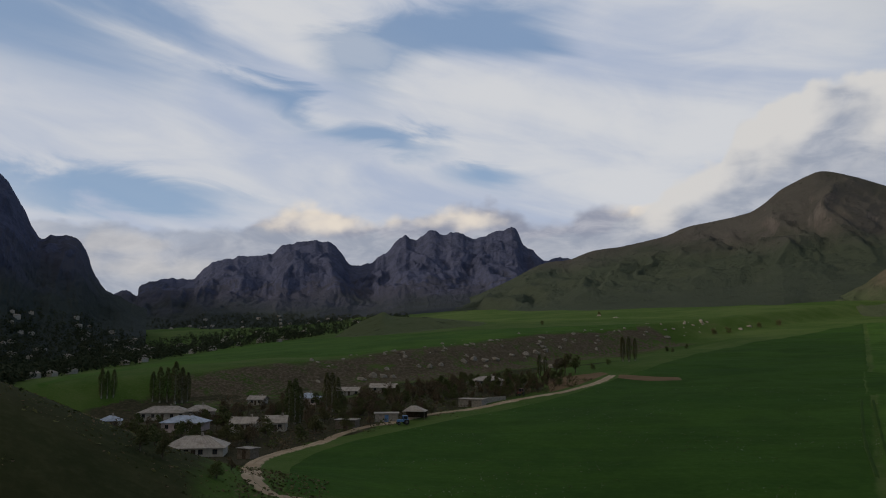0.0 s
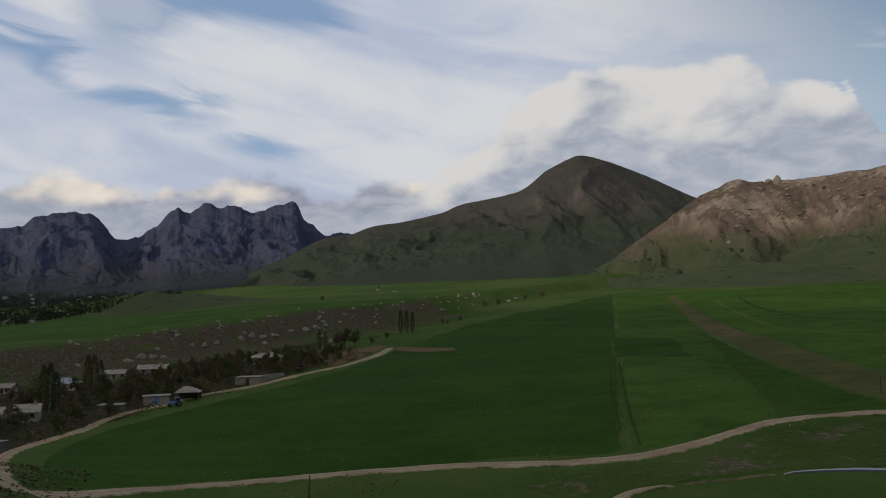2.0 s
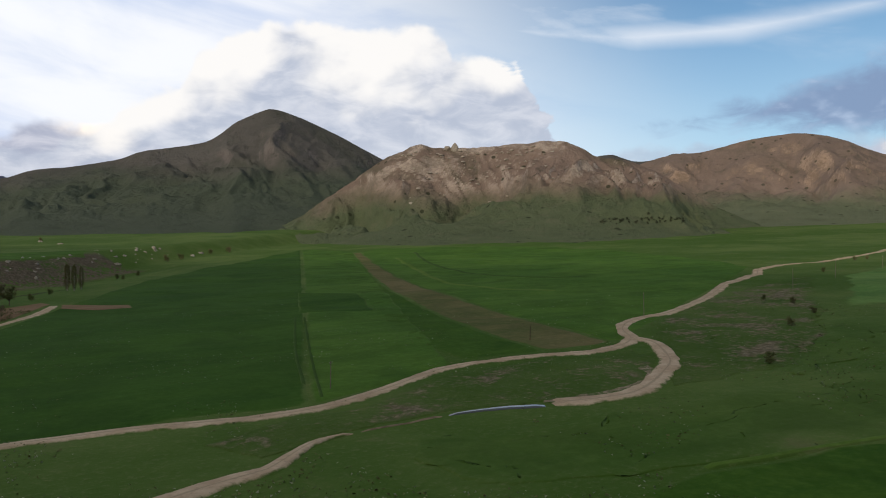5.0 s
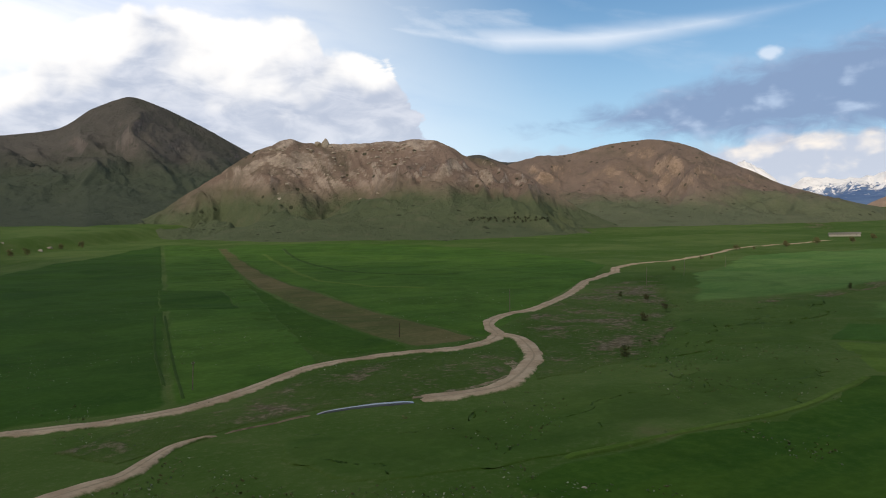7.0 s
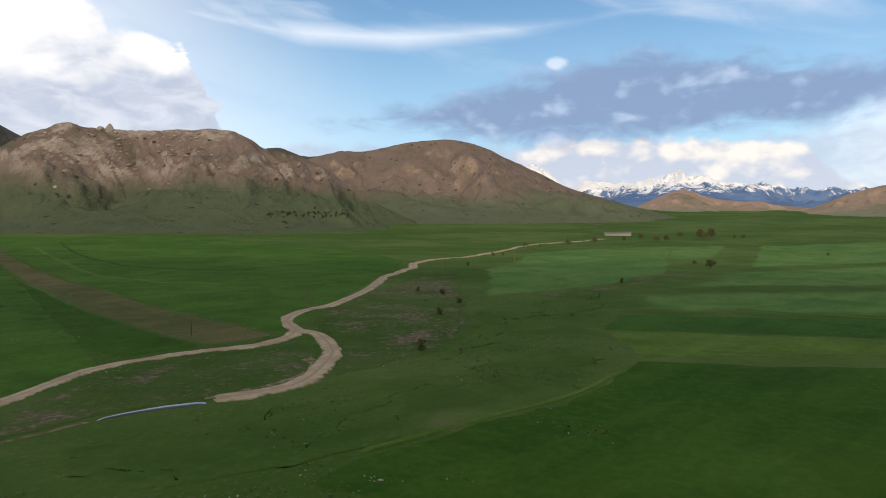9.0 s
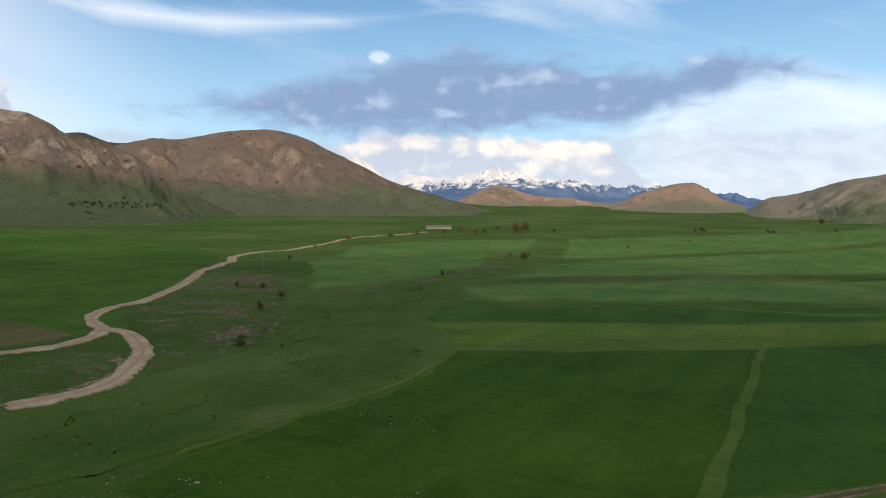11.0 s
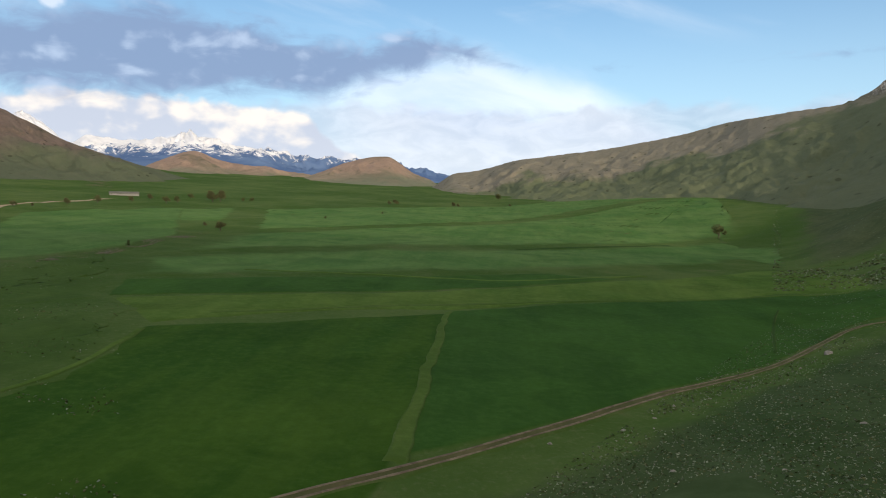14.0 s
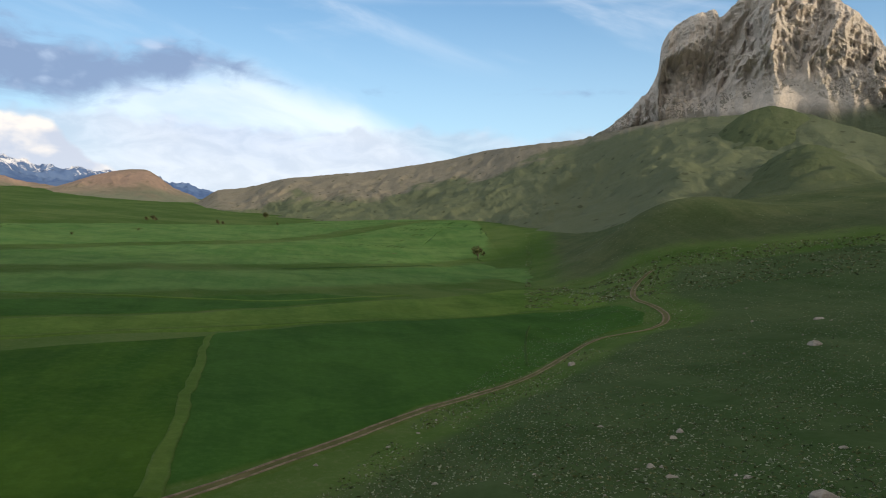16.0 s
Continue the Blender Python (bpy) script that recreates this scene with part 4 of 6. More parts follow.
ribbon("far_track", FAR_TRACK, (5.0, 7.0), 0.25, SOIL, "pale dirt track", "road")
ribbon("ford_track", FORD_TRACK, (5.0, 6.4), 0.34, SOIL, "muddy beige track down to the stream", "road")
ribbon("dirt_bank", DIRT, (0.8, 7.0), 0.36, SOIL, "bare dirt path", "road")
ribbon("rut_track", RUT_TRACK, 3.4, 0.28, CROP_DRY, "grassy verge of the rutted earth track", "road", wobble=0.15)
for side in (-0.8, 0.8):
    rut = [(x + side * 0.65, y + side * 0.76) for x, y in RUT_TRACK]
    ribbon("wheel_rut", rut, 0.75, 0.34, RUT, "brown bare earth wheel rut", "road", wobble=0.3, across=5)
ribbon("stream_pool", POOL, (1.0, 3.6), 0.22, WATER, "shallow stream water reflecting the sky", "water", wobble=0.35)

field("crop_field_wide", N1A, N1B, 0.18, CROP_DARK, "dark green young crop field", 140, 110)
field("crop_field_strip", N2A, N2B, 0.20, CROP_MID, "mid green crop strip", 50, 120)
field("crop_field_patch", N2C, N2D, 0.32, CROP_DARK, "dark green crop patch", 30, 20)
field("crop_field_inner", N3A, N3B, 0.18, CROP_SOUTH, "green crop strip beside the fallow", 80, 30)
field("fallow_strip", N3B, N3C, 0.10, CROP_DRY, "dry brownish fallow strip", 80, 20)
field("crop_field_upper", N3C, N4B, 0.18, CROP_MID, "bright green crop field along the road", 100, 100)
field("terrace_field", T1A, T1B, 0.18, CROP_MID, "green terrace field across the gully", 90, 40, 2.5, 14.0)
field("crop_field_east", S1A, S1B, 0.18, CROP_EAST, "dark green crop field beside the rutted track", 110, 80)
field("grass_baulk", S2A, S2B, 0.30, PALE_GRASS, "pale grassy strip between crop fields", 90, 14)
field("crop_field_south", S3A, S3B, 0.12, CROP_SOUTH, "green crop field below the hillside", 100, 110)
field("crop_field_band", S4A, S4B, 0.20, CROP_LIGHT, "yellow-green crop band", 100, 24)
field("crop_field_dark_band", S5A, S5B, 0.22, CROP_EAST, "dark green crop band", 90, 24)
field("crop_field_far", S6A, S6B, 0.22, CROP_HAZED, "crop field in haze-paled green", 90, 30, 2.5, 30.0)
field("crop_field_farthest", S7A, S7B, 0.22, CROP_HAZED, "green crop field far across the plain", 90, 30, 2.5, 45.0)
field("crop_field_middle", R1A, R1B, 0.22, CROP_HAZED, "green crop field above the stream bank", 60, 30, 2.5, 14.0)
field("ploughed_field", PL, PLB, 0.20, PLOUGHED, "brown ploughed plot beside the road", 40, 20)
field("ploughed_strip", PL2, PL2B, 0.25, PLOUGHED, "narrow brown ploughed strip", 40, 10)
ribbon("field_path", BAULK, 3.0, 0.30, PALE_GRASS, "pale grassy path between crop fields", "path")
ribbon("ditch_path", DITCH, 2.0, 0.30, CROP_LIGHT, "pale dry ditch line across the grass", "path")
field("crop_field_remote", S8A, S8B, 0.22, CROP_HAZED, "haze-paled green crop field at the plain's end", 80, 24, 2.5, 14.0)
field("crop_field_roadside", S9A, S9B, 0.22, CROP_HAZED, "haze-paled green field beside the far track", 60, 20, 2.5, 14.0)
SCARP_LINE = [(-127.0 + 0.75 * q, 372.0 + 0.66 * q) for q in range(0, 480, 60)]
field("scarp_bank", [(x + 18.0, y - 20.0) for x, y in SCARP_LINE], [(x - 16.0, y + 18.0) for x, y in SCARP_LINE], 0.12, SCARP, "brown eroded earth scarp above the gully", 160, 26, 5.0, 14.0)
field("stream_bank", B1A, B1B, 0.12, BANK, "bare brown earth bank beside the stream", 150, 60, 2.0, 6.0, 0.30)
field("gravel_wash", W1A, W1B, 0.16, WASH, "pale gravel wash beside the ford", 80, 30, 1.5, 2.5)
ribbon("stream_channel", CHANNEL, (1.0, 1.6), 0.14, RUT, "dark muddy stream channel in the grass", "ditch", wobble=0.5, across=5)
field("gully_bank", B2A, B2B, 0.12, BANK, "stony grass bank of the gully", 140, 80, 4.0, 12.0, 0.12)
field("ditch_bank", B3A, B3B, 0.14, BANK, "dry brown ditch bank across the fields", 70, 12, 3.0)
field("village_yards", VGA, VGB, 0.08, YARD, "dark trodden garden ground between the houses", 110, 40, 4.0, 10.0)
field("earth_cut", ECA, ECB, 0.3, BANK, "bare orange earth cut by the barn", 30, 10, 1.0, 3.0)
for line, wide in ((TR1, 0.8), (TR2, 0.7), (TR3, 0.7), (TR4, 3.0), (TR6, 5.0)):
    ribbon("tramline", line, wide * 1.6, 0.36, TRAMLINE, "dark wheel line through the crop", "path", across=5)
for line, wide in ((TR5, 3.5), (TR7, 3.0)):
    ribbon("pale_strip", line, wide * 1.6, 0.36, CROP_LIGHT, "pale grass strip between crop plots", "path", across=5)
ribbon("hill_path", HPATH, 2.2, 0.10, CROP_DRY, "faint dry path across the hillside", "path")
field("meadow", G1A, G1B, 0.14, MEADOW, "lush green meadow between stream and crops", 90, 50, 5.0, 16.0)
field("meadow_upper", G2A, G2B, 0.14, MEADOW, "green meadow above the gully", 60, 40, 5.0, 14.0)
field("spur_turf", [(-165.0, 30.0), (-5.0, 30.0)], [(-165.0, 165.0), (-42.0, 165.0)], 0.3, SCRUB, "dark brownish-green rough grass on the spur", 120, 120, 2.0, 12.0)
field("hillside_turf", [(x - 4.5, y - 5.2) for x, y in RUT_TRACK[2:]], [(x - 105.0, y - 125.0) for x, y in RUT_TRACK[2:]], 0.2, HILL_TURF, "dark stony turf of the hillside", 160, 110, 2.0, 14.0)
ARC = [radians(a) for a in range(121, 151, 3)]
field("slope_turf", [(388.0 * math.sin(a), 388.0 * math.cos(a)) for a in ARC], [(780.0 * math.sin(a), 780.0 * math.cos(a)) for a in ARC], 0.5, DULL_TURF, "dull dry turf climbing to the cliff slopes", 160, 120, 4.0, 40.0)
field("gully_scrub", [(x + 62.0, y - 68.0) for x, y in SCARP_LINE[:5]], [(x + 10.0, y - 12.0) for x, y in SCARP_LINE[:5]], 0.1, SCRUB, "dark rough scrub below the scarp", 120, 40, 4.0, 16.0)

# ---- things: helpers ----
def part(name, bm, mat, parent, label="", smooth_faces=False):
    me = bpy.data.meshes.new(name)
    bm.to_mesh(me)
    bm.free()
    me.materials.append(mat)
    if smooth_faces:
        me.polygons.foreach_set("use_smooth", [True] * len(me.polygons))
    ob = new(name, me)
    ob.parent = parent
    return tagged(ob, label) if label else ob


def box(bm, x0, y0, z0, x1, y1, z1, bevel=0.0):
    made = bmesh.ops.create_cube(bm, size=1.0, matrix=Matrix.Translation(((x0 + x1) / 2, (y0 + y1) / 2, (z0 + z1) / 2)) @ Matrix.Diagonal((x1 - x0, y1 - y0, z1 - z0, 1)))
    if bevel:
        edges = list({e for v in made["verts"] for e in v.link_edges})
        bmesh.ops.bevel(bm, geom=edges, offset=bevel, segments=1, affect="EDGES")
    return bm


def rod(bm, a, b, r0, r1=None, sides=7):
    a, b = Vector(a), Vector(b)
    turn = (b - a).to_track_quat("Z", "Y").to_matrix().to_4x4()
    bmesh.ops.create_cone(bm, cap_ends=True, segments=sides, radius1=r0, radius2=r0 if r1 is None else r1, depth=(b - a).length, matrix=Matrix.Translation((a + b) / 2) @ turn)
    return bm


def at(x, y, turn=0.0, size=1.0, sink=0.0):
    return pose(x, y, float(land(x, y)) - sink, 0, 0, turn) @ Matrix.Scale(size, 4)


def thing(name, label, category, group=""):
    return tagged(new(name), label, category, group)


def leafy(g, p, n, s):
    info = g.tree.nodes.new("ShaderNodeObjectInfo")
    geo = g.tree.nodes.new("ShaderNodeNewGeometry")
    c = g.mix(geo.outputs["Random Per Island"], (0.050, 0.072, 0.026), (0.125, 0.142, 0.060))
    return g.mix(g.mul(info.outputs["Random"], 0.5), c, (0.145, 0.120, 0.070))


def brownish(g, p, n, s):
    geo = g.tree.nodes.new("ShaderNodeNewGeometry")
    return g.mix(geo.outputs["Random Per Island"], (0.080, 0.066, 0.042), (0.180, 0.138, 0.092))


def stone(g, p, n, s):
    info = g.tree.nodes.new("ShaderNodeObjectInfo")
    mid = g.noise(p, 1.2, 6.0, 0.65)
    c = g.mix(g.step(mid, 0.35, 0.65), (0.17, 0.155, 0.135), (0.36, 0.335, 0.29))
    return g.mix(g.mul(info.outputs["Random"], 0.5), c, (0.24, 0.21, 0.17)), mid, 0.15


def tin(base):
    def build(g, p, n, s):
        rust = g.noise(p, 0.7, 6.0, 0.65)
        c = g.mix(g.step(rust, 0.35, 0.7), base, tuple(v * 0.62 for v in base))
        return g.mix(g.mul(g.step(rust, 0.60, 0.75), 0.5), c, (0.20, 0.12, 0.075))

    return build


LEAF = material("leaf", leafy)
TWIG = material("twig", brownish)
FAR_LEAF = material("far leaf", lambda g, p, n, s: g.mix(g.tree.nodes.new("ShaderNodeNewGeometry").outputs["Random Per Island"], (0.030, 0.042, 0.026), (0.060, 0.068, 0.042)))
BARK = material("bark", plain((0.115, 0.095, 0.075), 0.35, 3.0))
PALE_BARK = material("pale bark", plain((0.30, 0.28, 0.24), 0.25, 3.0))
STONE = material("stone", stone)
PLASTER = material("plaster", plain((0.40, 0.37, 0.33), 0.18, 0.8))
PINK_PLASTER = material("pink plaster", plain((0.56, 0.46, 0.45), 0.14, 0.8))
BLOCKWORK = material("blockwork", plain((0.30, 0.27, 0.24), 0.25, 1.5))
SLATE_ROOF = material("grey roof", tin((0.36, 0.33, 0.31)), 0.8, 0.2)
PALE_ROOF = material("pale roof", tin((0.41, 0.37, 0.335)), 0.75, 0.2)
BLUE_ROOF = material("blue roof", tin((0.40, 0.47, 0.60)), 0.6, 0.3)
DARK_WOOD = material("dark wood", plain((0.085, 0.065, 0.050), 0.35, 2.0))
GREY_WOOD = material("grey wood", plain((0.17, 0.145, 0.12), 0.3, 2.0))
CONCRETE = material("concrete", plain((0.27, 0.265, 0.25), 0.15, 1.0))
BLUE_PAINT = material("blue paint", plain((0.10, 0.22, 0.46), 0.15, 2.0), 0.45, 0.4)
RED_PAINT = material("red paint", plain((0.16, 0.05, 0.04), 0.2, 2.0), 0.5, 0.4)
RUBBER = material("rubber", plain((0.03, 0.03, 0.032), 0.2, 4.0))
IRON = material("iron", plain((0.09, 0.085, 0.08), 0.3, 4.0), 0.6, 0.4)
GLASS = material("window glass", lambda g, p, n, s: ((0.03, 0.035, 0.045), None, 0.0), 0.12, 0.5)

rng = np.random.RandomState(11)


def scatter_faces(points, size, squash=1.0, seed=1):
    """Verts and faces of many small crooked leaf clumps, one at each point."""
    r = np.random.RandomState(seed)
    verts, faces = [], []
    for p in points:
        d = r.normal(size=(4, 3))
        d /= np.linalg.norm(d, axis=1)[:, None]
        k = size * r.uniform(0.6, 1.35)
        base = len(verts)
        for v in d:
            verts.append((p[0] + v[0] * k, p[1] + v[1] * k, p[2] + v[2] * k * squash))
        faces += [(base, base + 1, base + 2), (base, base + 2, base + 3), (base, base + 3, base + 1)]
    return verts, faces


def crown_points(height, width, low, n, seed, spire=False):
    """Points of an uneven crown: lobes round a few limb ends, with gaps between them."""
    r = np.random.RandomState(seed)
    out = []
    if spire:
        for _ in range(n):
            t = r.uniform() ** 0.8
            w = width * 0.5 * (math.sin(math.pi * min(1.0, 0.12 + t * 0.85)) ** 0.7) * r.uniform(0.2, 1.0) ** 0.5
            a = r.uniform(0, 2 * math.pi)
            bulge = 1.0 + 0.3 * math.sin(9.0 * t + seed) * math.sin(2.0 * a + seed)
            out.append((w * bulge * math.cos(a), w * bulge * math.sin(a), low + (height - low) * t))
        return out, []
    lobes = []
    for i in range(9):
        a, q = r.uniform(0, 2 * math.pi), r.uniform(0.15, 0.75)
        lobes.append((math.cos(a) * q * width * 0.42, math.sin(a) * q * width * 0.42, low + (height - low) * r.uniform(0.25, 0.85), width * r.uniform(0.14, 0.26)))
    for _ in range(n):
        cx, cy, cz, rad = lobes[r.randint(len(lobes))]
        v = r.normal(size=3)
        v *= rad * r.uniform(0.5, 1.0) / np.linalg.norm(v)
        out.append((cx + v[0], cy + v[1], cz + v[2] * 0.8))
    return out, lobes


def make_tree(name, label, height, width, low, clumps, leaf, seed, mat=None, bark=None, spire=False, group=""):
    ob = thing(name, label, "tree", group)
    points, lobes = crown_points(height, width, low, clumps, seed, spire)
    bm = bmesh.new()
    r0 = 0.028 * height
    rod(bm, (0, 0, -0.5), (0.05 * height * 0.2, 0, low + 0.2 * height), r0, r0 * 0.6)
    rod(bm, (0.05 * height * 0.2, 0, low + 0.2 * height), (0, 0.02 * height, height * 0.9), r0 * 0.6, r0 * 0.12)
    for cx, cy, cz, rad in lobes:
        rod(bm, (0, 0, low + 0.12 * (cz - low)), (cx, cy, cz), r0 * 0.4, r0 * 0.1, 5)
    part("trunk", bm, bark or BARK, ob)
    verts, faces = scatter_faces(points, leaf, 0.8, seed)
    crown = new("crown", mesh("crown", verts, faces, mat or LEAF, False))
    crown.parent = ob
    return ob


def copies(makers, places, groups, size_of, sink=0.2, seed=3):
    """Sets out copies of the thing variants at the places; the first ones are used up in turn."""
    r = np.random.RandomState(seed)
    used = set()
    for i, (x, y, h) in enumerate(places):
        k = r.randint(len(makers)) if len(used) == len(makers) else len(used)
        m = at(x, y, r.uniform(0, 360), h / size_of * r.uniform(0.95, 1.08), sink)
        if k not in used:
            makers[k].matrix_basis = m
            used.add(k)
        else:
            copy_thing(makers[k], m @ Matrix.Diagonal((*(1.0 / v for v in makers[k].scale), 1.0)))


# ---- village ----
def house(x, y, width, depth, wall_h, roof_h, turn, wall_mat, roof_mat, label, hip=True, windows=3, chimney=True):
    ob = thing("house", label, "house", "village houses")
    ob.matrix_basis = at(x, y, turn)
    w, d = width / 2, depth / 2
    # walls with window openings: piers, sills and lintels round the holes of the two long sides
    bm = bmesh.new()
    t, sill, head = 0.3, 0.9, min(2.1, wall_h - 0.35)
    box(bm, -w, -d, -1.2, -w + t, d, wall_h)
    box(bm, w - t, -d, -1.2, w, d, wall_h)
    step = (2 * w - 2 * t) / windows
    ww = min(1.1, step * 0.5)
    for ys in (-d, d - t):
        box(bm, -w + t, ys, -1.2, w - t, ys + t, sill)
        box(bm, -w + t, ys, head, w - t, ys + t, wall_h)
        for i in range(windows + 1):
            x0 = -w + t if i == 0 else -w + t + (i - 0.5) * step + ww / 2
            x1 = w - t if i == windows else -w + t + (i + 0.5) * step - ww / 2
            box(bm, x0, ys, sill, x1, ys + t, head)
    part("wall", bm, wall_mat, ob)
    for ys in (-d + 0.1, d - 0.1):
        for i in range(windows):
            cx = -w + t + (i + 0.5) * step
            win = part("window", box(bmesh.new(), cx - ww / 2, ys - 0.02, sill, cx + ww / 2, ys + 0.02, head), GLASS, ob)
            bm = bmesh.new()
            for a, b in ((-ww / 2, -ww / 2 + 0.07), (-0.035, 0.035), (ww / 2 - 0.07, ww / 2)):
                box(bm, cx + a, ys - 0.05, sill, cx + b, ys + 0.05, head)
            box(bm, cx - ww / 2, ys - 0.05, head - 0.07, cx + ww / 2, ys + 0.05, head)
            part("frame", bm, DARK_WOOD, win)
    # roof with overhang, thickness and corrugations
    o = 0.55
    a, b = w + o, d + o
    ridge = max(0.3, a - b) if hip else a
    bm = bmesh.new()
    n = max(8, int(a * 4))
    for side in (-1, 1):
        last = None
        for i in range(n + 1):
            u = -1 + 2 * i / n
            xe, xr = u * a, u * ridge
            lift = 0.05 * (i % 2)
            row = [bm.verts.new((xe, side * b, wall_h - 0.15 + lift)), bm.verts.new((xr, 0, wall_h + roof_h + lift)), bm.verts.new((xe, side * b, wall_h - 0.30)), bm.verts.new((xr, 0, wall_h + roof_h - 0.15))]
            if last:
                bm.faces.new((last[0], row[0], row[1], last[1]))
                bm.faces.new((last[2], last[3], row[3], row[2]))
                bm.faces.new((last[0], last[2], row[2], row[0]))
            last = row
    if hip:
        for side in (-1, 1):
            p = [bm.verts.new((side * a, -b, wall_h - 0.15)), bm.verts.new((side * a, b, wall_h - 0.15)), bm.verts.new((side * ridge, 0, wall_h + roof_h + 0.02))]
            bm.faces.new(p)
            q = [bm.verts.new((side * a, -b, wall_h - 0.30)), bm.verts.new((side * a, b, wall_h - 0.30))]
            bm.faces.new((p[0], p[1], q[1], q[0]))
    else:
        for side in (-1, 1):
            p = [bm.verts.new((side * (w - 0.02), -d, wall_h - 0.2)), bm.verts.new((side * (w - 0.02), d, wall_h - 0.2)), bm.verts.new((side * (w - 0.02), 0, wall_h + roof_h - 0.2))]
            bm.faces.new(p)
    bmesh.ops.recalc_face_normals(bm, faces=bm.faces)
    part("roof", bm, roof_mat, ob)
    if chimney:
        part("chimney", box(bmesh.new(), ridge * 0.4, -0.3, wall_h + roof_h - 0.9, ridge * 0.4 + 0.6, 0.3, wall_h + roof_h + 0.7, 0.04), BLOCKWORK, ob)
    part("door", box(bmesh.new(), -0.5, -d - 0.03, 0.0, 0.5, -d + 0.05, 2.0, 0.02), DARK_WOOD, ob)
    return ob


HOUSES = [(-59.7, 193.2, 15.1), (-77.6, 239.9, 13.2), (-100.5, 287.2, 18.3), (-85.6, 279.9, 10.6), (-58.4, 234.6, 7.9), (-49.0, 234.3, 6.3), (-51.3, 301.8, 8.9), (-45.9, 386.7, 11.9), (-25.8, 344.0, 12.0), (19.3, 336.8, 13.2), (-44.1, 104.1, 2.8), (-86.1, 368.5, 8.2)]
SHEDS = [(-28.0, 232.8, 6.1), (-17.3, 243.6, 7.1), (10.3, 276.7, 8.4), (-8.6, 246.0, 7.1), (18.8, 280.1, 8.6), (-44.8, 183.8, 4.1)]
TRACTORS = [(-11.7, 235.0, 3.4), (28.8, 294.1, 3.4)]
POPLARS = [(-152.6, 353.5, 12.9), (-150.5, 354.5, 12.3), (-148.6, 356.7, 11.8), (-132.6, 361.2, 14.0), (-129.3, 361.3, 17.3), (-126.6, 363.3, 16.2), (-122.7, 362.5, 18.3), (-120.5, 365.4, 16.8), (-118.7, 367.7, 14.0), (-49.3, 254.3, 13.2), (-46.1, 247.3, 14.6), (-44.9, 249.3, 12.1), (-41.2, 280.2, 12.7), (-38.4, 274.5, 14.1), (-37.2, 280.2, 11.5), (102.4, 447.9, 14.0), (104.6, 442.5, 14.5), (109.8, 449.4, 12.1), (45.1, 368.2, 10.8), (47.6, 366.6, 9.1)]
TREES = [(-136.2, 344.8, 8.1), (-128.0, 336.4, 9.4), (-142.0, 349.7, 7.1), (-106.0, 367.4, 8.3), (-76.5, 279.4, 7.1), (-65.1, 235.4, 7.8), (-53.6, 207.5, 6.2), (-48.9, 206.4, 7.1), (-49.3, 220.9, 6.6), (-39.8, 234.0, 6.9), (-35.1, 220.2, 6.2), (-36.3, 244.3, 6.1), (-26.7, 260.6, 6.8), (-25.3, 274.5, 7.6), (-30.1, 292.9, 6.0), (-21.6, 255.0, 5.6), (-17.3, 288.1, 5.4), (-5.2, 301.4, 7.4), (-1.8, 282.5, 5.7), (1.3, 308.8, 6.7), (3.8, 329.8, 7.7), (7.0, 316.8, 6.0), (26.5, 319.4, 6.1), (33.1, 327.8, 5.7), (38.9, 337.4, 6.4), (53.7, 372.6, 9.3), (57.8, 373.4, 10.4), (62.7, 373.6, 9.4), (-39.8, 110.3, 3.7), (-38.8, 102.5, 4.0), (-36.3, 103.7, 3.7), (-31.0, 117.4, 2.6), (-29.9, 106.1, 2.9), (-69.8, 284.7, 5.1), (-73.5, 362.3, 7.0), (-14.4, 315.8, 5.5), (-71.5, 231.8, 3.9), (-75.9, 227.7, 4.5)]
BUSHES_N = [(75.3, 394.3, 3.5), (90.0, 430.3, 3.2), (166.0, 582.4, 4.0), (165.6, 566.8, 3.4), (182.5, 587.9, 3.6), (234.3, 674.9, 6.2), (253.1, 692.9, 6.4), (298.8, 737.1, 5.8), (323.5, 751.0, 7.1), (96.2, 756.3, 4.4), (189.0, 946.1, 5.6)]
FARTREES = [(598.9, 232.0, 5.6), (622.9, 227.6, 2.9), (674.1, 219.4, 6.7), (720.8, 209.2, 8.2), (743.3, 186.3, 7.2), (826.0, 188.6, 7.4), (756.5, 158.7, 7.3), (775.7, 152.4, 7.5), (873.0, 157.3, 7.7), (838.8, 129.5, 13.6), (858.3, 124.3, 12.6), (877.9, 103.3, 5.8), (885.9, 94.5, 5.8), (474.4, 68.8, 6.3), (498.7, 81.5, 3.3), (1303.4, -270.9, 11.6), (974.4, -64.0, 5.7), (982.2, -74.4, 6.4), (991.2, -147.9, 7.3), (631.7, 9.9, 3.2), (768.4, -43.4, 2.8), (1067.5, -238.5, 4.8)]
BUSHES = [(163.4, 89.7, 3.0), (218.8, 113.3, 2.9), (250.2, 122.0, 2.6), (270.1, 138.9, 2.9), (276.1, 153.3, 2.3), (358.9, 91.4, 2.7), (407.4, 193.0, 2.6), (507.9, 221.1, 3.2), (518.2, 217.7, 2.9)]
BUSHES_S = [(533.0, -274.0, 11.3), (1302.3, -270.6, 9.7), (1010.9, -72.9, 6.6), (1006.8, -156.2, 5.2), (1583.5, -800.8, 10.3)]
POLES = [(79.6, 136.2, 5.7), (209.0, 157.5, 7.8), (149.8, 150.4, 2.6), (322.5, 166.0, 8.4), (379.2, 174.3, 8.5), (449.3, 181.0, 7.0)]
POLE1 = [(13.1, 121.0, 3.5)]
POLE16 = [(234.8, -86.4, 5.4)]
BARN = [(895.8, 232.5, 26.9)]
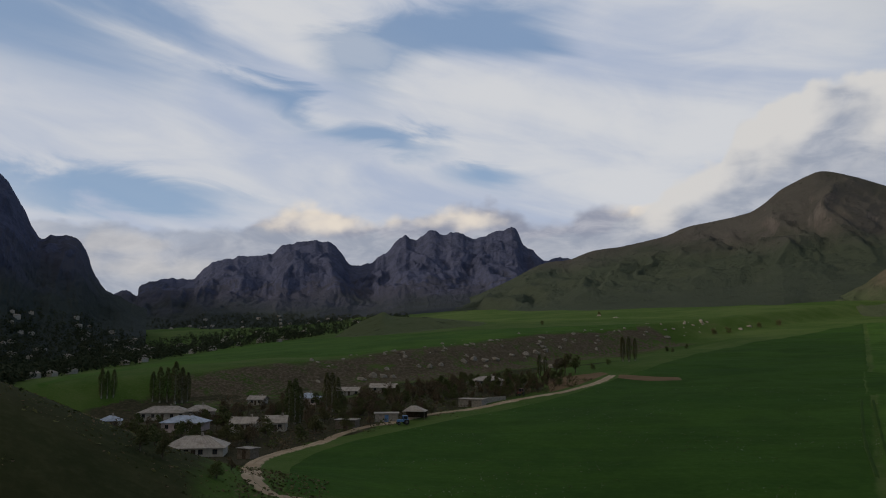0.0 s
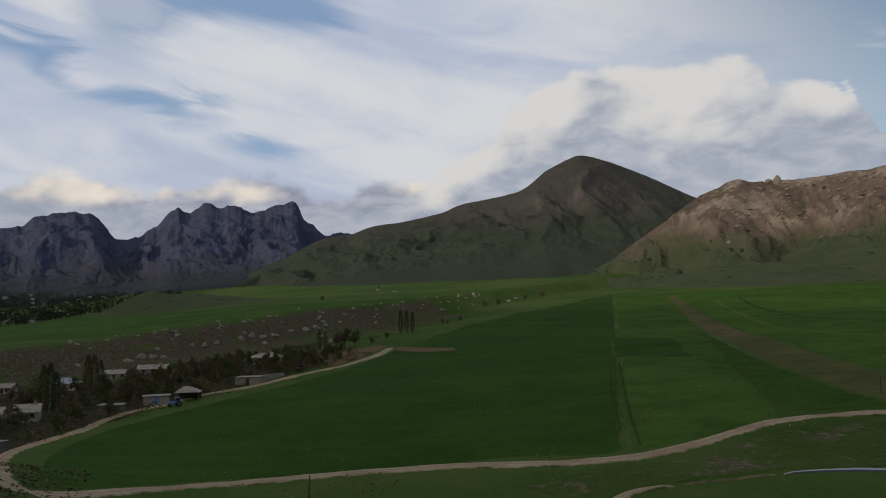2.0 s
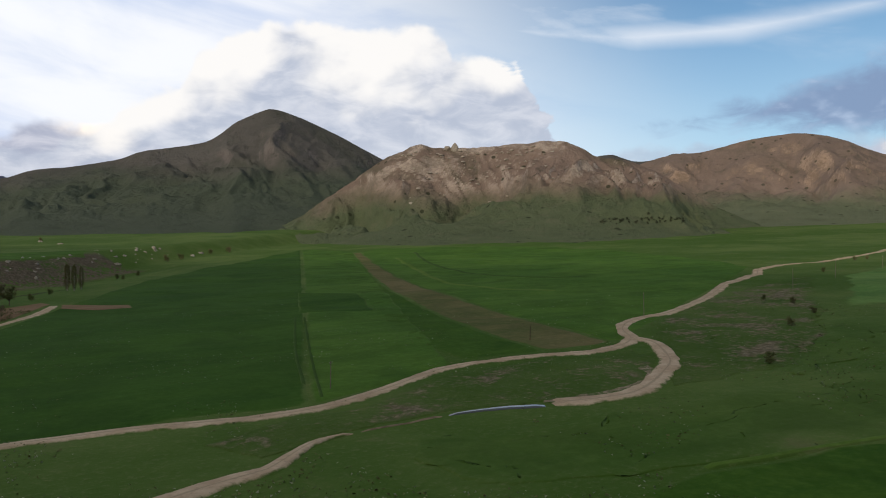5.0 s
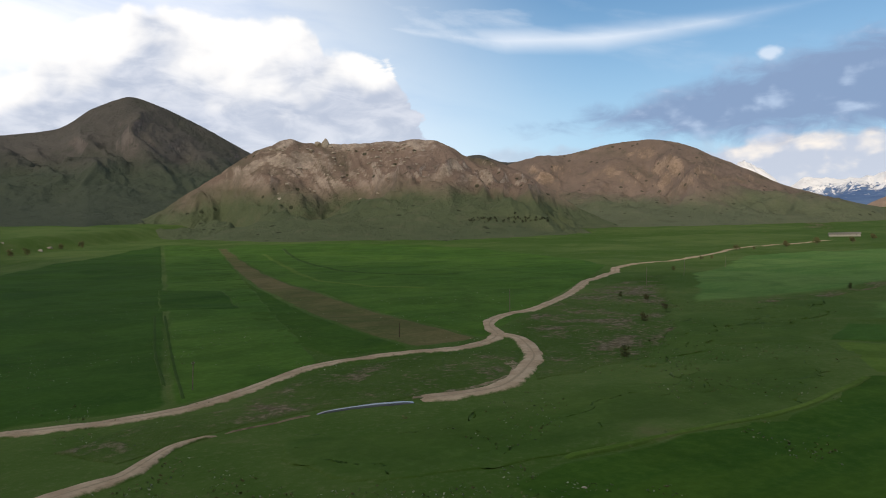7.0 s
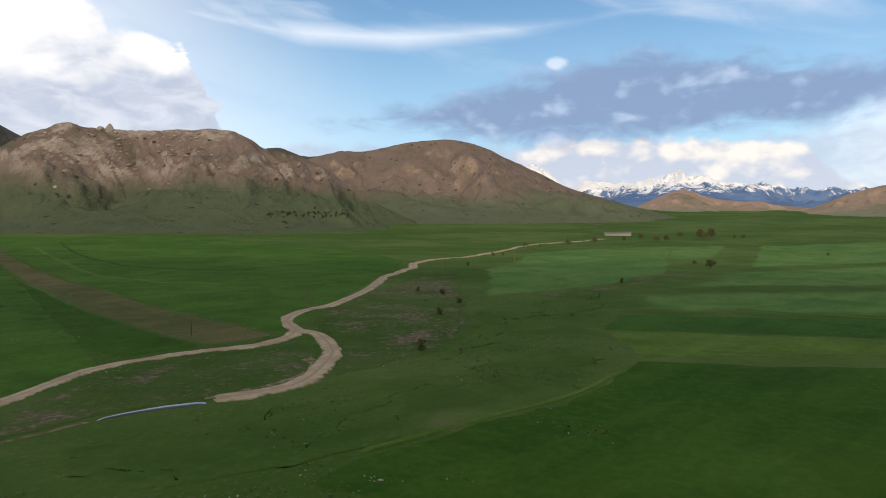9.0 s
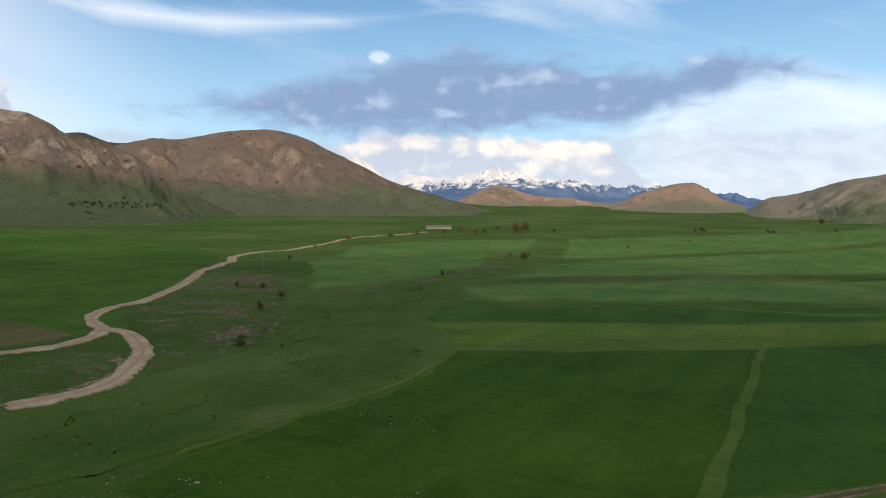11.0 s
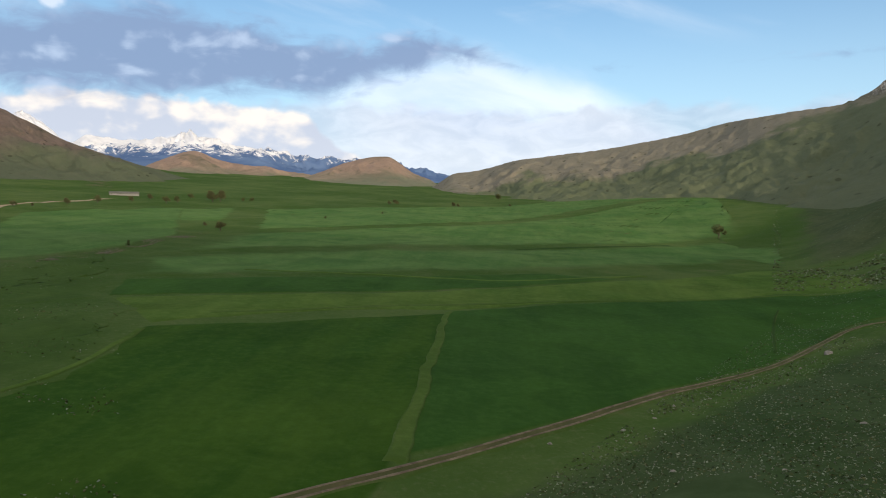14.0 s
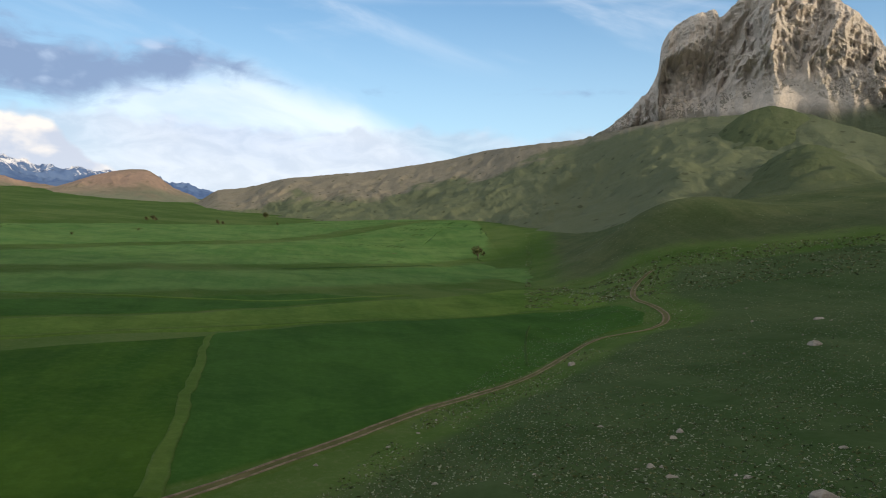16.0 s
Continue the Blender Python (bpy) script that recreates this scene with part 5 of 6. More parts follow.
BOULDERS = [(49.2, -60.7, 4.0), (58.2, -60.8, 1.1), (59.5, -60.6, 0.9), (58.3, -60.1, 0.7), (63.7, -56.1, 1.6), (64.9, -59.1, 0.8), (68.2, -56.9, 1.4), (67.3, -57.7, 1.0), (67.7, -53.3, 0.8), (78.3, -70.0, 1.5), (76.3, -67.1, 1.6), (89.1, -65.5, 1.0), (111.4, -133.8, 2.8), (117.2, -120.8, 1.2), (137.6, -166.7, 2.5), (133.9, -100.6, 1.1), (144.8, -98.1, 1.8), (84.3, -38.2, 1.1), (99.0, -27.7, 0.9), (110.9, -47.2, 0.7), (75.8, -46.7, 0.8), (132.9, -165.3, 1.5), (102.6, -116.1, 0.9), (92.9, -103.9, 0.9), (78.8, -76.5, 0.6), (104.1, -70.7, 0.7), (120.0, -60.5, 0.7), (58.3, -74.8, 1.1), (153.1, -160.5, 1.3), (139.7, -134.1, 1.1)]
ROCKW = [(82.1, 51.0, 0.8)]
SCARPROCKS = [(-45.1, 436.5, 5.1), (-39.4, 442.8, 7.1), (-33.9, 446.0, 5.8), (-28.6, 447.9, 6.5), (-14.9, 470.9, 3.4), (-8.2, 473.9, 4.1), (-1.4, 481.0, 3.5), (12.8, 495.6, 5.8), (19.5, 501.5, 5.1), (26.9, 505.1, 6.6), (33.9, 512.6, 5.2), (45.8, 526.2, 3.8), (56.1, 534.0, 7.0), (63.9, 541.6, 6.3), (71.4, 548.3, 5.6), (66.9, 529.0, 7.7), (69.1, 504.1, 5.9), (27.1, 496.4, 3.6), (83.4, 561.8, 3.3), (185.2, 648.2, 4.9), (273.1, 718.8, 7.8), (286.9, 733.8, 6.9), (189.0, 946.1, 7.0), (194.3, 877.4, 5.2)]

HOUSE_KINDS = [
    (0.62, 2.6, 2.3, 8, PLASTER, PALE_ROOF, "low house with a broad weathered beige hipped roof", True, 4),
    (0.60, 2.9, 1.7, -6, PINK_PLASTER, BLUE_ROOF, "pinkish plastered house with a pale blue metal roof", True, 4),
    (0.50, 2.7, 2.0, 5, PLASTER, SLATE_ROOF, "long house with a grey hipped roof", True, 5),
    (0.70, 2.6, 1.8, 12, BLOCKWORK, SLATE_ROOF, "grey-roofed house among trees", True, 3),
    (0.75, 2.6, 1.6, -4, PLASTER, PALE_ROOF, "small pale house with a corrugated roof", False, 2),
    (0.90, 2.7, 1.8, 3, PLASTER, PALE_ROOF, "small plastered house with a pale gabled roof", False, 2),
    (0.75, 2.8, 1.7, -8, PINK_PLASTER, BLUE_ROOF, "white house with a pale blue hipped roof", True, 3),
    (0.55, 2.5, 1.6, 4, PLASTER, PALE_ROOF, "pale-roofed outbuilding below the scarp", False, 3),
    (0.50, 2.4, 1.5, -3, BLOCKWORK, PALE_ROOF, "long low barn with a pale corrugated roof", False, 3),
    (0.50, 2.6, 1.6, 14, BLOCKWORK, PALE_ROOF, "low house with a pale roof behind bushes", True, 3),
    (0.80, 2.4, 1.4, 20, PLASTER, BLUE_ROOF, "small house with a white-blue roof behind the spur", True, 2),
    (0.80, 2.6, 1.5, -10, PLASTER, SLATE_ROOF, "small grey-roofed house at the village edge", False, 2),
]
HOUSES = [h for h in HOUSES if h[2] > 4.0] + [(-112.0, 268.0, 7.0)]
HOUSES = HOUSES[:10] + [HOUSES[-1], HOUSES[10]]
for (hx, hy, hw), (depth, wall_h, roof_h, turn, wm, rm, text, hip, wins) in zip(HOUSES, HOUSE_KINDS):
    house(hx, hy, hw * 0.92, hw * 0.92 * depth, wall_h, roof_h, turn, wm, rm, text, hip, wins)


def shed(x, y, width, turn, mat, label, door_mat=None, roof_mat=None):
    ob = thing("shed", label, "shed", "village sheds")
    ob.matrix_basis = at(x, y, turn)
    w, d = width / 2, width * 0.35
    bm = bmesh.new()
    box(bm, -w, d - 0.2, -0.8, w, d, 2.5)
    box(bm, -w, -d, -0.8, -w + 0.2, d - 0.2, 2.4)
    box(bm, w - 0.2, -d, -0.8, w, d - 0.2, 2.4)
    box(bm, -w + 0.2, -d, -0.8, -0.6, -d + 0.2, 2.3)
    box(bm, 0.6, -d, -0.8, w - 0.2, -d + 0.2, 2.3)
    box(bm, -0.6, -d, 2.05, 0.6, -d + 0.2, 2.3)
    part("wall", bm, mat, ob)
    bm = bmesh.new()
    n = int(width * 4)
    for i in range(n):
        x0 = -w - 0.3 + i * (2 * w + 0.6) / n
        box(bm, x0, -d - 0.4, 2.42 + 0.03 * (i % 2), x0 + (2 * w + 0.6) / n, d + 0.3, 2.52 + 0.03 * (i % 2))
    part("roof", bm, roof_mat or SLATE_ROOF, ob)
    part("door", box(bmesh.new(), -0.58, -d + 0.03, 0.0, 0.58, -d + 0.12, 2.04, 0.02), door_mat or DARK_WOOD, ob, "blue painted door" if door_mat else "")
    return ob


shed(*SHEDS[0][:2], SHEDS[0][2], -12, GREY_WOOD, "grey wooden shed with a flat roof by the road", roof_mat=PALE_ROOF)
shed(*SHEDS[1][:2], SHEDS[1][2], 4, BLOCKWORK, "grey block garage with a blue door", BLUE_PAINT)
shed(*SHEDS[2][:2], SHEDS[2][2], -20, BLOCKWORK, "small block shed with a pale flat roof", roof_mat=PALE_ROOF)
shed(*SHEDS[5][:2], SHEDS[5][2], -30, GREY_WOOD, "low wooden shed beside the dirt road")


def canopy(x, y, width):
    ob = thing("canopy", "open roadside canopy with a pale peaked metal roof", "canopy")
    ob.matrix_basis = at(x, y, -8)
    w, d = width / 2, width * 0.4
    for sx in (-1, 1):
        for sy in (-1, 1):
            part("post", rod(bmesh.new(), (sx * (w - 0.3), sy * (d - 0.3), -0.5), (sx * (w - 0.3), sy * (d - 0.3), 2.5), 0.09), GREY_WOOD, ob)
    bm = bmesh.new()
    low = [bm.verts.new(v) for v in ((-w, -d, 2.5), (w, -d, 2.5), (w, d, 2.5), (-w, d, 2.5))]
    mid = [bm.verts.new((v.co.x * 0.25 - 0.6, v.co.y * 0.25, 4.0)) for v in low]
    under = [bm.verts.new(v.co + Vector((0, 0, -0.1))) for v in low]
    for i in range(4):
        j = (i + 1) % 4
        bm.faces.new((low[i], low[j], mid[j], mid[i]))
        bm.faces.new((under[j], under[i], low[i], low[j]))
    bm.faces.new(mid)
    bm.faces.new(under[::-1])
    part("roof", bm, PALE_ROOF, ob)
    part("back_wall", box(bmesh.new(), -w + 0.2, d - 0.5, -0.5, w - 0.2, d - 0.35, 2.4), DARK_WOOD, ob)


canopy(*SHEDS[3])


def yard_wall(x, y, length, turn):
    ob = thing("yard_wall", "grey block yard wall along the road", "wall")
    ob.matrix_basis = at(x, y, turn)
    n = int(length / 2.0)
    for i in range(n):
        x0 = -length / 2 + i * 2.0
        part("panel", box(bmesh.new(), x0 + 0.03, -0.1, -0.9, x0 + 1.97, 0.1, 1.6, 0.03), BLOCKWORK, ob)


yard_wall(SHEDS[4][0], SHEDS[4][1] + 2.0, 10.0, 40)


def tractor(x, y, turn, paint, label):
    ob = thing("tractor", label, "tractor", "tractors on the dirt road")
    ob.matrix_basis = at(x, y, turn) @ Matrix.Translation((0, 0, 0.25))
    bm = box(bmesh.new(), 0.2, -0.35, 0.75, 2.0, 0.35, 1.45, 0.09)
    part("bonnet", bm, paint, ob)
    bm = bmesh.new()
    for sx in (-1.1, 0.15):
        for sy in (-0.6, 0.6):
            box(bm, sx - 0.05, sy - 0.05, 1.3, sx + 0.05, sy + 0.05, 2.4)
    box(bm, -1.2, -0.72, 2.4, 0.25, 0.72, 2.52, 0.04)
    box(bm, -1.15, -0.66, 0.7, 0.2, 0.66, 1.35, 0.06)
    cab = part("cab", bm, paint, ob)
    bm = bmesh.new()
    box(bm, 0.12, -0.54, 1.38, 0.16, 0.54, 2.38)
    for sy in (-0.6, 0.58):
        box(bm, -1.04, sy, 1.38, 0.09, sy + 0.02, 2.38)
    part("windscreen", bm, GLASS, cab)
    for sx, sy, r, wdt in ((-0.75, -0.85, 0.78, 0.4), (-0.75, 0.85, 0.78, 0.4), (1.55, -0.7, 0.45, 0.25), (1.55, 0.7, 0.45, 0.25)):
        wheel = part("wheel", rod(bmesh.new(), (sx, sy - wdt / 2, r - 0.05), (sx, sy + wdt / 2, r - 0.05), r, sides=20), RUBBER, ob)
        part("rim", rod(bmesh.new(), (sx, sy - wdt / 2 - 0.02, r - 0.05), (sx, sy + wdt / 2 + 0.02, r - 0.05), r * 0.5, sides=14), IRON, wheel)
    for sy in (-0.85, 0.85):
        part("mudguard", box(bmesh.new(), -1.45, sy - 0.24, 1.42, 0.0, sy + 0.24, 1.52, 0.04), paint, ob)
    part("exhaust", rod(bmesh.new(), (1.1, 0.25, 1.4), (1.1, 0.25, 2.3), 0.05), IRON, ob)


tractor(TRACTORS[0][0], TRACTORS[0][1], 200, BLUE_PAINT, "blue tractor parked on the dirt road")
tractor(TRACTORS[1][0], TRACTORS[1][1], 230, RED_PAINT, "dark tractor standing on the dirt road")

# ---- trees ----
poplars = [make_tree("poplar_tree", "tall narrow dark green poplar", 14.0, 3.2, 1.2, 1300, 0.27, 21 + i, spire=True, bark=PALE_BARK, group="poplars by the village") for i in range(3)]
copies(poplars, POPLARS, 0, 14.0)
trees = [make_tree("tree", "leafy green village tree", 7.0, 6.2, 1.3, 900, 0.27, 31 + i, group="village trees") for i in range(2)]
trees += [make_tree("tree", "half-bare brownish tree in early leaf", 7.0, 6.0, 1.2, 620, 0.24, 41 + i, TWIG, group="village trees") for i in range(2)]
copies(trees, TREES, 0, 7.0)
# the thicket of gardens between the houses
extra = []
r2 = np.random.RandomState(8)
while len(extra) < 270:
    u, off = r2.uniform(0, 1), r2.uniform(6, 75)
    gx, gy = -36 + 100 * u, 195 + 140 * u
    gx, gy = gx - 0.83 * off * (1.4 - 0.8 * u), gy + 0.55 * off
    if min(math.hypot(gx - h[0], gy - h[1]) for h in HOUSES) > 8.0 and min(math.hypot(gx - h[0], gy - h[1]) for h in SHEDS) > 6.0:
        extra.append((gx, gy, r2.uniform(2.8, 6.4)))
copies(trees, extra, 0, 7.0, seed=5)
far_trees = [make_tree("field_tree", "dark green tree out on the plain", 8.0, 8.5, 0.8, 420, 0.55, 51 + i, group="trees on the plain") for i in range(2)]
copies(far_trees, [(x, y, 1.05 * h) for x, y, h in FARTREES + BUSHES_S], 0, 8.0)
bushes = [make_tree("bush", "dark green round bush in the grass", 3.0, 3.8, 0.1, 260, 0.24, 61 + i, group="bushes in the grass") for i in range(2)]
copies(bushes, BUSHES + BUSHES_N, 0, 3.0)


# ---- poles, barn ----
def pole(x, y, height, lean, label, arm=True):
    ob = thing("utility_pole", label, "pole", "utility poles")
    ob.matrix_basis = at(x, y, 35) @ pose(0, 0, 0, lean, lean * 0.5, 0)
    part("post", rod(bmesh.new(), (0, 0, -0.6), (0, 0, height), 0.13, 0.09, 8), GREY_WOOD if arm else DARK_WOOD, ob)
    if arm:
        part("crossarm", box(bmesh.new(), -0.7, -0.05, height - 0.5, 0.7, 0.05, height - 0.38, 0.01), GREY_WOOD, ob)
        for px in (-0.6, 0.0, 0.6):
            part("insulator", rod(bmesh.new(), (px, 0, height - 0.38), (px, 0, height - 0.2), 0.05, 0.03), PLASTER, ob)


for i, (px, py, ph) in enumerate(POLES):
    pole(px, py, max(ph, 4.0), (1.5, 0.5, 2.0, 1.0, 3.5, 0.8)[i], "grey wooden utility pole at the field edge" if ph > 5 else "short wooden pole standing in the field", ph > 5)
pole(*POLE1[0], 2.5, "dark leaning wooden post below the road", False)


def barn(x, y, length):
    ob = thing("barn", "long low white cattle barn far across the plain", "barn")
    ob.matrix_basis = at(x, y, -70)
    w, d = length / 2, 4.5
    bm = bmesh.new()
    n = 10
    for i in range(n):
        x0, x1 = -w + i * 2 * w / n, -w + (i + 1) * 2 * w / n
        box(bm, x0, -d, -1.0, x0 + 0.55 * (x1 - x0), d, 2.4)
        box(bm, x0 + 0.55 * (x1 - x0), -d, -1.0, x1, d, 1.2)
        box(bm, x0 + 0.55 * (x1 - x0), -d, 1.9, x1, d, 2.4)
    part("wall", bm, CONCRETE, ob)
    bm = bmesh.new()
    for sy in (-1, 1):
        v = [bm.verts.new(p) for p in ((-w - 0.5, sy * (d + 0.6), 2.3), (w + 0.5, sy * (d + 0.6), 2.3), (w + 0.5, 0, 4.0), (-w - 0.5, 0, 4.0))]
        f = bm.faces.new(v)
    bmesh.ops.solidify(bm, geom=bm.faces[:], thickness=0.15)
    part("roof", bm, CONCRETE, ob)


barn(BARN[0][0], BARN[0][1], 30.0)


# ---- stones ----
def make_stone(name, label, seed, group):
    r = np.random.RandomState(seed)
    bm = bmesh.new()
    bmesh.ops.create_icosphere(bm, subdivisions=2, radius=0.5)
    k = r.uniform(0.6, 1.2, 3)
    planes = [(Vector(r.normal(size=3)).normalized(), r.uniform(0.28, 0.42)) for _ in range(9)]
    for v in bm.verts:
        for n, d in planes:
            over = v.co.dot(n) - d
            if over > 0:
                v.co -= n * over
        v.co = Vector((v.co.x * k[0], v.co.y * k[1], v.co.z * k[2] * 0.8)) * (1 + 0.10 * noise.noise(v.co * 5.0 + Vector((seed, 0, 0))))
    me = bpy.data.meshes.new(name)
    bm.to_mesh(me)
    bm.free()
    me.materials.append(STONE)
    return tagged(new(name, me), label, "rock", group)


boulders = [make_stone("boulder", "pale grey limestone boulder lying in the grass", 70 + i, "boulders on the hillside") for i in range(4)]
copies(boulders, [(x, y, h * 1.1) for x, y, h in BOULDERS if h < 3.5] + ROCKW + [(49.2, -60.7, 2.6)], 0, 1.0, 0.05)
scarp_rocks = [make_stone("scarp_rock", "pale rock jutting from the brown scarp", 80 + i, "rocks along the scarp") for i in range(4)]
more = []
while len(more) < 95:
    q = r2.uniform(0, 1)
    bx, by = -80 + 330 * q, 425 + 320 * q * 0.88
    off = r2.normal() * 9 + 10
    more.append((bx - 0.66 * off, by + 0.75 * off, r2.uniform(1.4, 5.0)))
copies(scarp_rocks, [(x, y, min(1.4 * h, 6.5)) for x, y, h in SCARPROCKS] + more, 0, 1.0, 0.3)
# pale outcrops and the tooth on the rocky hill's crest
crest_rocks = [make_stone("outcrop_rock", "pale weathered rock outcrop on the hill crest", 100 + i, "outcrops on the rocky hill") for i in range(4)]
face = np.array([v.co for v in rocky.data.vertices])[: 181 * 460].reshape(181, 460, 3)
tooth = int(np.argmin(np.abs(np.degrees(np.arctan2(face[-1, :, 0], face[-1, :, 1])) - 39.6)))
spots = [(180, tooth, 20.0, 1.7), (180, tooth - 5, 14.0, 1.2), (179, tooth + 4, 10.0, 0.9), (179, tooth - 7, 9.0, 0.8)]
for _ in range(90):
    spots.append((int(180 - abs(r2.normal()) * 16), int(tooth + r2.uniform(-40, 75)), r2.uniform(3.0, 11.0), r2.uniform(0.5, 0.9)))
for i, (row, colm, size, tall) in enumerate(spots):
    m = Matrix.Translation(face[max(row, 130), colm]) @ pose(0, 0, 0, r2.uniform(-15, 15), r2.uniform(-15, 15), r2.uniform(0, 360)) @ Matrix.Diagonal((size, size, size * tall, 1))
    rock = crest_rocks[i % 4]
    if i < 4:
        rock.matrix_basis = m
    else:
        copy_thing(rock, m @ Matrix.Diagonal((*(1.0 / v for v in rock.scale), 1.0)))
# a row of dark dots low on the rocky hill's face, built as shrubs
bear, rise = np.degrees(np.arctan2(face[..., 0], face[..., 1])), np.degrees(np.arctan2(face[..., 2], np.hypot(face[..., 0], face[..., 1])))
shrubs = [make_tree("hill_shrub", "dark dot in a row on the brown hill, built as a low shrub", 3.2, 4.0, 0.1, 120, 0.5, 141 + i, FAR_LEAF, group="shrubs in a row on the hill") for i in range(2)]
for i in range(56):
    a, e = r2.uniform(50.0, 56.0), 3.02 + 0.13 * r2.normal()
    row, colm = np.unravel_index(np.argmin((bear - a) ** 2 + (rise - e) ** 2), bear.shape)
    m = Matrix.Translation(face[row, colm]) @ pose(0, 0, -0.2, 0, 0, r2.uniform(0, 360)) @ Matrix.Scale(r2.uniform(0.6, 1.15), 4)
    if i < 2:
        shrubs[i].matrix_basis = m
    else:
        copy_thing(shrubs[i % 2], m @ Matrix.Diagonal((*(1.0 / v for v in shrubs[i % 2].scale), 1.0)))
small = []
while len(small) < 210:
    a, d = radians(r2.uniform(98, 146)), 40 * 7.0 ** r2.uniform(0, 1)
    bx, by = d * math.sin(a), d * math.cos(a)
    if (bx - 84) * -0.65 + (by + 15) * -0.76 > 3:
        small.append((bx, by, r2.uniform(0.25, 0.7) * (1 + d / 250)))
stones = [make_stone("stone", "small grey stone in the hillside grass", 90 + i, "stones on the hillside") for i in range(3)]
copies(stones, small, 0, 1.0, 0.03)


# ---- tufts, far village ----
def tufts(name, label, points, size, mat, seed):
    verts, faces = scatter_faces(points, size, 0.7, seed)
    return tagged(new(name, mesh(name, verts, faces, mat, False)), label, "grass", kind="stuff")


def tuft_places(n, a0, a1, d0, d1, keep, seed):
    r = np.random.RandomState(seed)
    a, d = np.radians(r.uniform(a0, a1, n)), d0 * (d1 / d0) ** r.uniform(0, 1, n)
    x, y = d * np.sin(a), d * np.cos(a)
    ok = keep(x, y) & (fbm(x * 0.04, y * 0.04, 4.0, 3) > -0.35)
    x, y = x[ok], y[ok]
    return np.stack([x, y, land(x, y) + 0.2], axis=1)


def pale_tuft(g, p, n, s):
    geo = g.tree.nodes.new("ShaderNodeNewGeometry")
    return g.mix(geo.outputs["Random Per Island"], (0.055, 0.080, 0.042), (0.28, 0.31, 0.22))


TUFT = material("tuft", pale_tuft)
hillside = lambda x, y: ((x - 84) * -0.65 + (y + 15) * -0.76) > 5.0
tufts("hillside_tufts", "pale grey-green herb tufts on the stony hillside", tuft_places(60000, 94, 148, 38, 380, hillside, 1), 0.21, TUFT, 2)
tufts("hillside_grass", "dark green grass clumps on the stony hillside", tuft_places(22000, 94, 148, 38, 330, hillside, 3), 0.26, LEAF, 4)
climb = lambda x, y: x < 0.86 * np.hypot(x, y)
tufts("slope_tufts", "grey-green herb clumps on the climbing turf", tuft_places(16000, 119, 149, 300, 760, climb, 15), 0.55, TUFT, 16)
tufts("slope_grass", "dark grass clumps on the climbing turf", tuft_places(9000, 119, 149, 300, 760, climb, 17), 0.7, LEAF, 18)
spur = lambda x, y: ((x + 80) ** 2 + (y - 95) ** 2) < 75.0 ** 2
tufts("spur_tufts", "dry grass clumps on the dark spur", tuft_places(5000, -34, -8, 55, 190, spur, 5), 0.32, TWIG, 6)
tufts("spur_grass", "dark grass clumps on the spur", tuft_places(5000, -34, -8, 55, 190, spur, 7), 0.40, LEAF, 8)

tufts("hillside_gravel", "scattered pale stones on the hillside", tuft_places(3800, 94, 148, 36, 300, hillside, 9), 0.15, STONE, 10)
meadow = lambda x, y: fbm(x * 0.03, y * 0.03, 6.0, 3) > 0.0
tufts("meadow_tufts", "pale dry tufts over the lower meadow", tuft_places(9000, -5, 75, 78, 330, meadow, 11), 0.22, TUFT, 12)
tufts("meadow_grass", "dark grass clumps over the lower meadow", tuft_places(9000, -5, 75, 78, 330, meadow, 13), 0.24, LEAF, 14)
# the undergrowth of the village gardens
under = []
r4 = np.random.RandomState(23)
for _ in range(520):
    u, off = r4.uniform(0, 1), r4.uniform(3, 85)
    cx, cy = -38 + 108 * u - 0.83 * off * (1.4 - 0.9 * u), 190 + 150 * u + 0.55 * off
    if min(math.hypot(cx - h[0], cy - h[1] + 3.0) - 0.55 * h[2] for h in HOUSES) < 0.5 or min(math.hypot(cx - h[0], cy - h[1]) for h in SHEDS) < 5.5:
        continue
    w, h = r4.uniform(1.2, 3.2), r4.uniform(0.8, 2.6)
    base = float(land(cx, cy))
    for _ in range(22):
        v = r4.normal(size=3)
        v *= r4.uniform(0.4, 1.0) / np.linalg.norm(v)
        under.append((cx + v[0] * w, cy + v[1] * w, base + max(0.0, h * 0.6 + v[2] * h * 0.6)))
tufts("garden_shrubs", "brown-green shrubs and bare hedges between the houses", under[: len(under) // 2], 0.36, TWIG, 24)
tufts("garden_greenery", "dark green shrubs between the houses", under[len(under) // 2 :], 0.36, LEAF, 25)


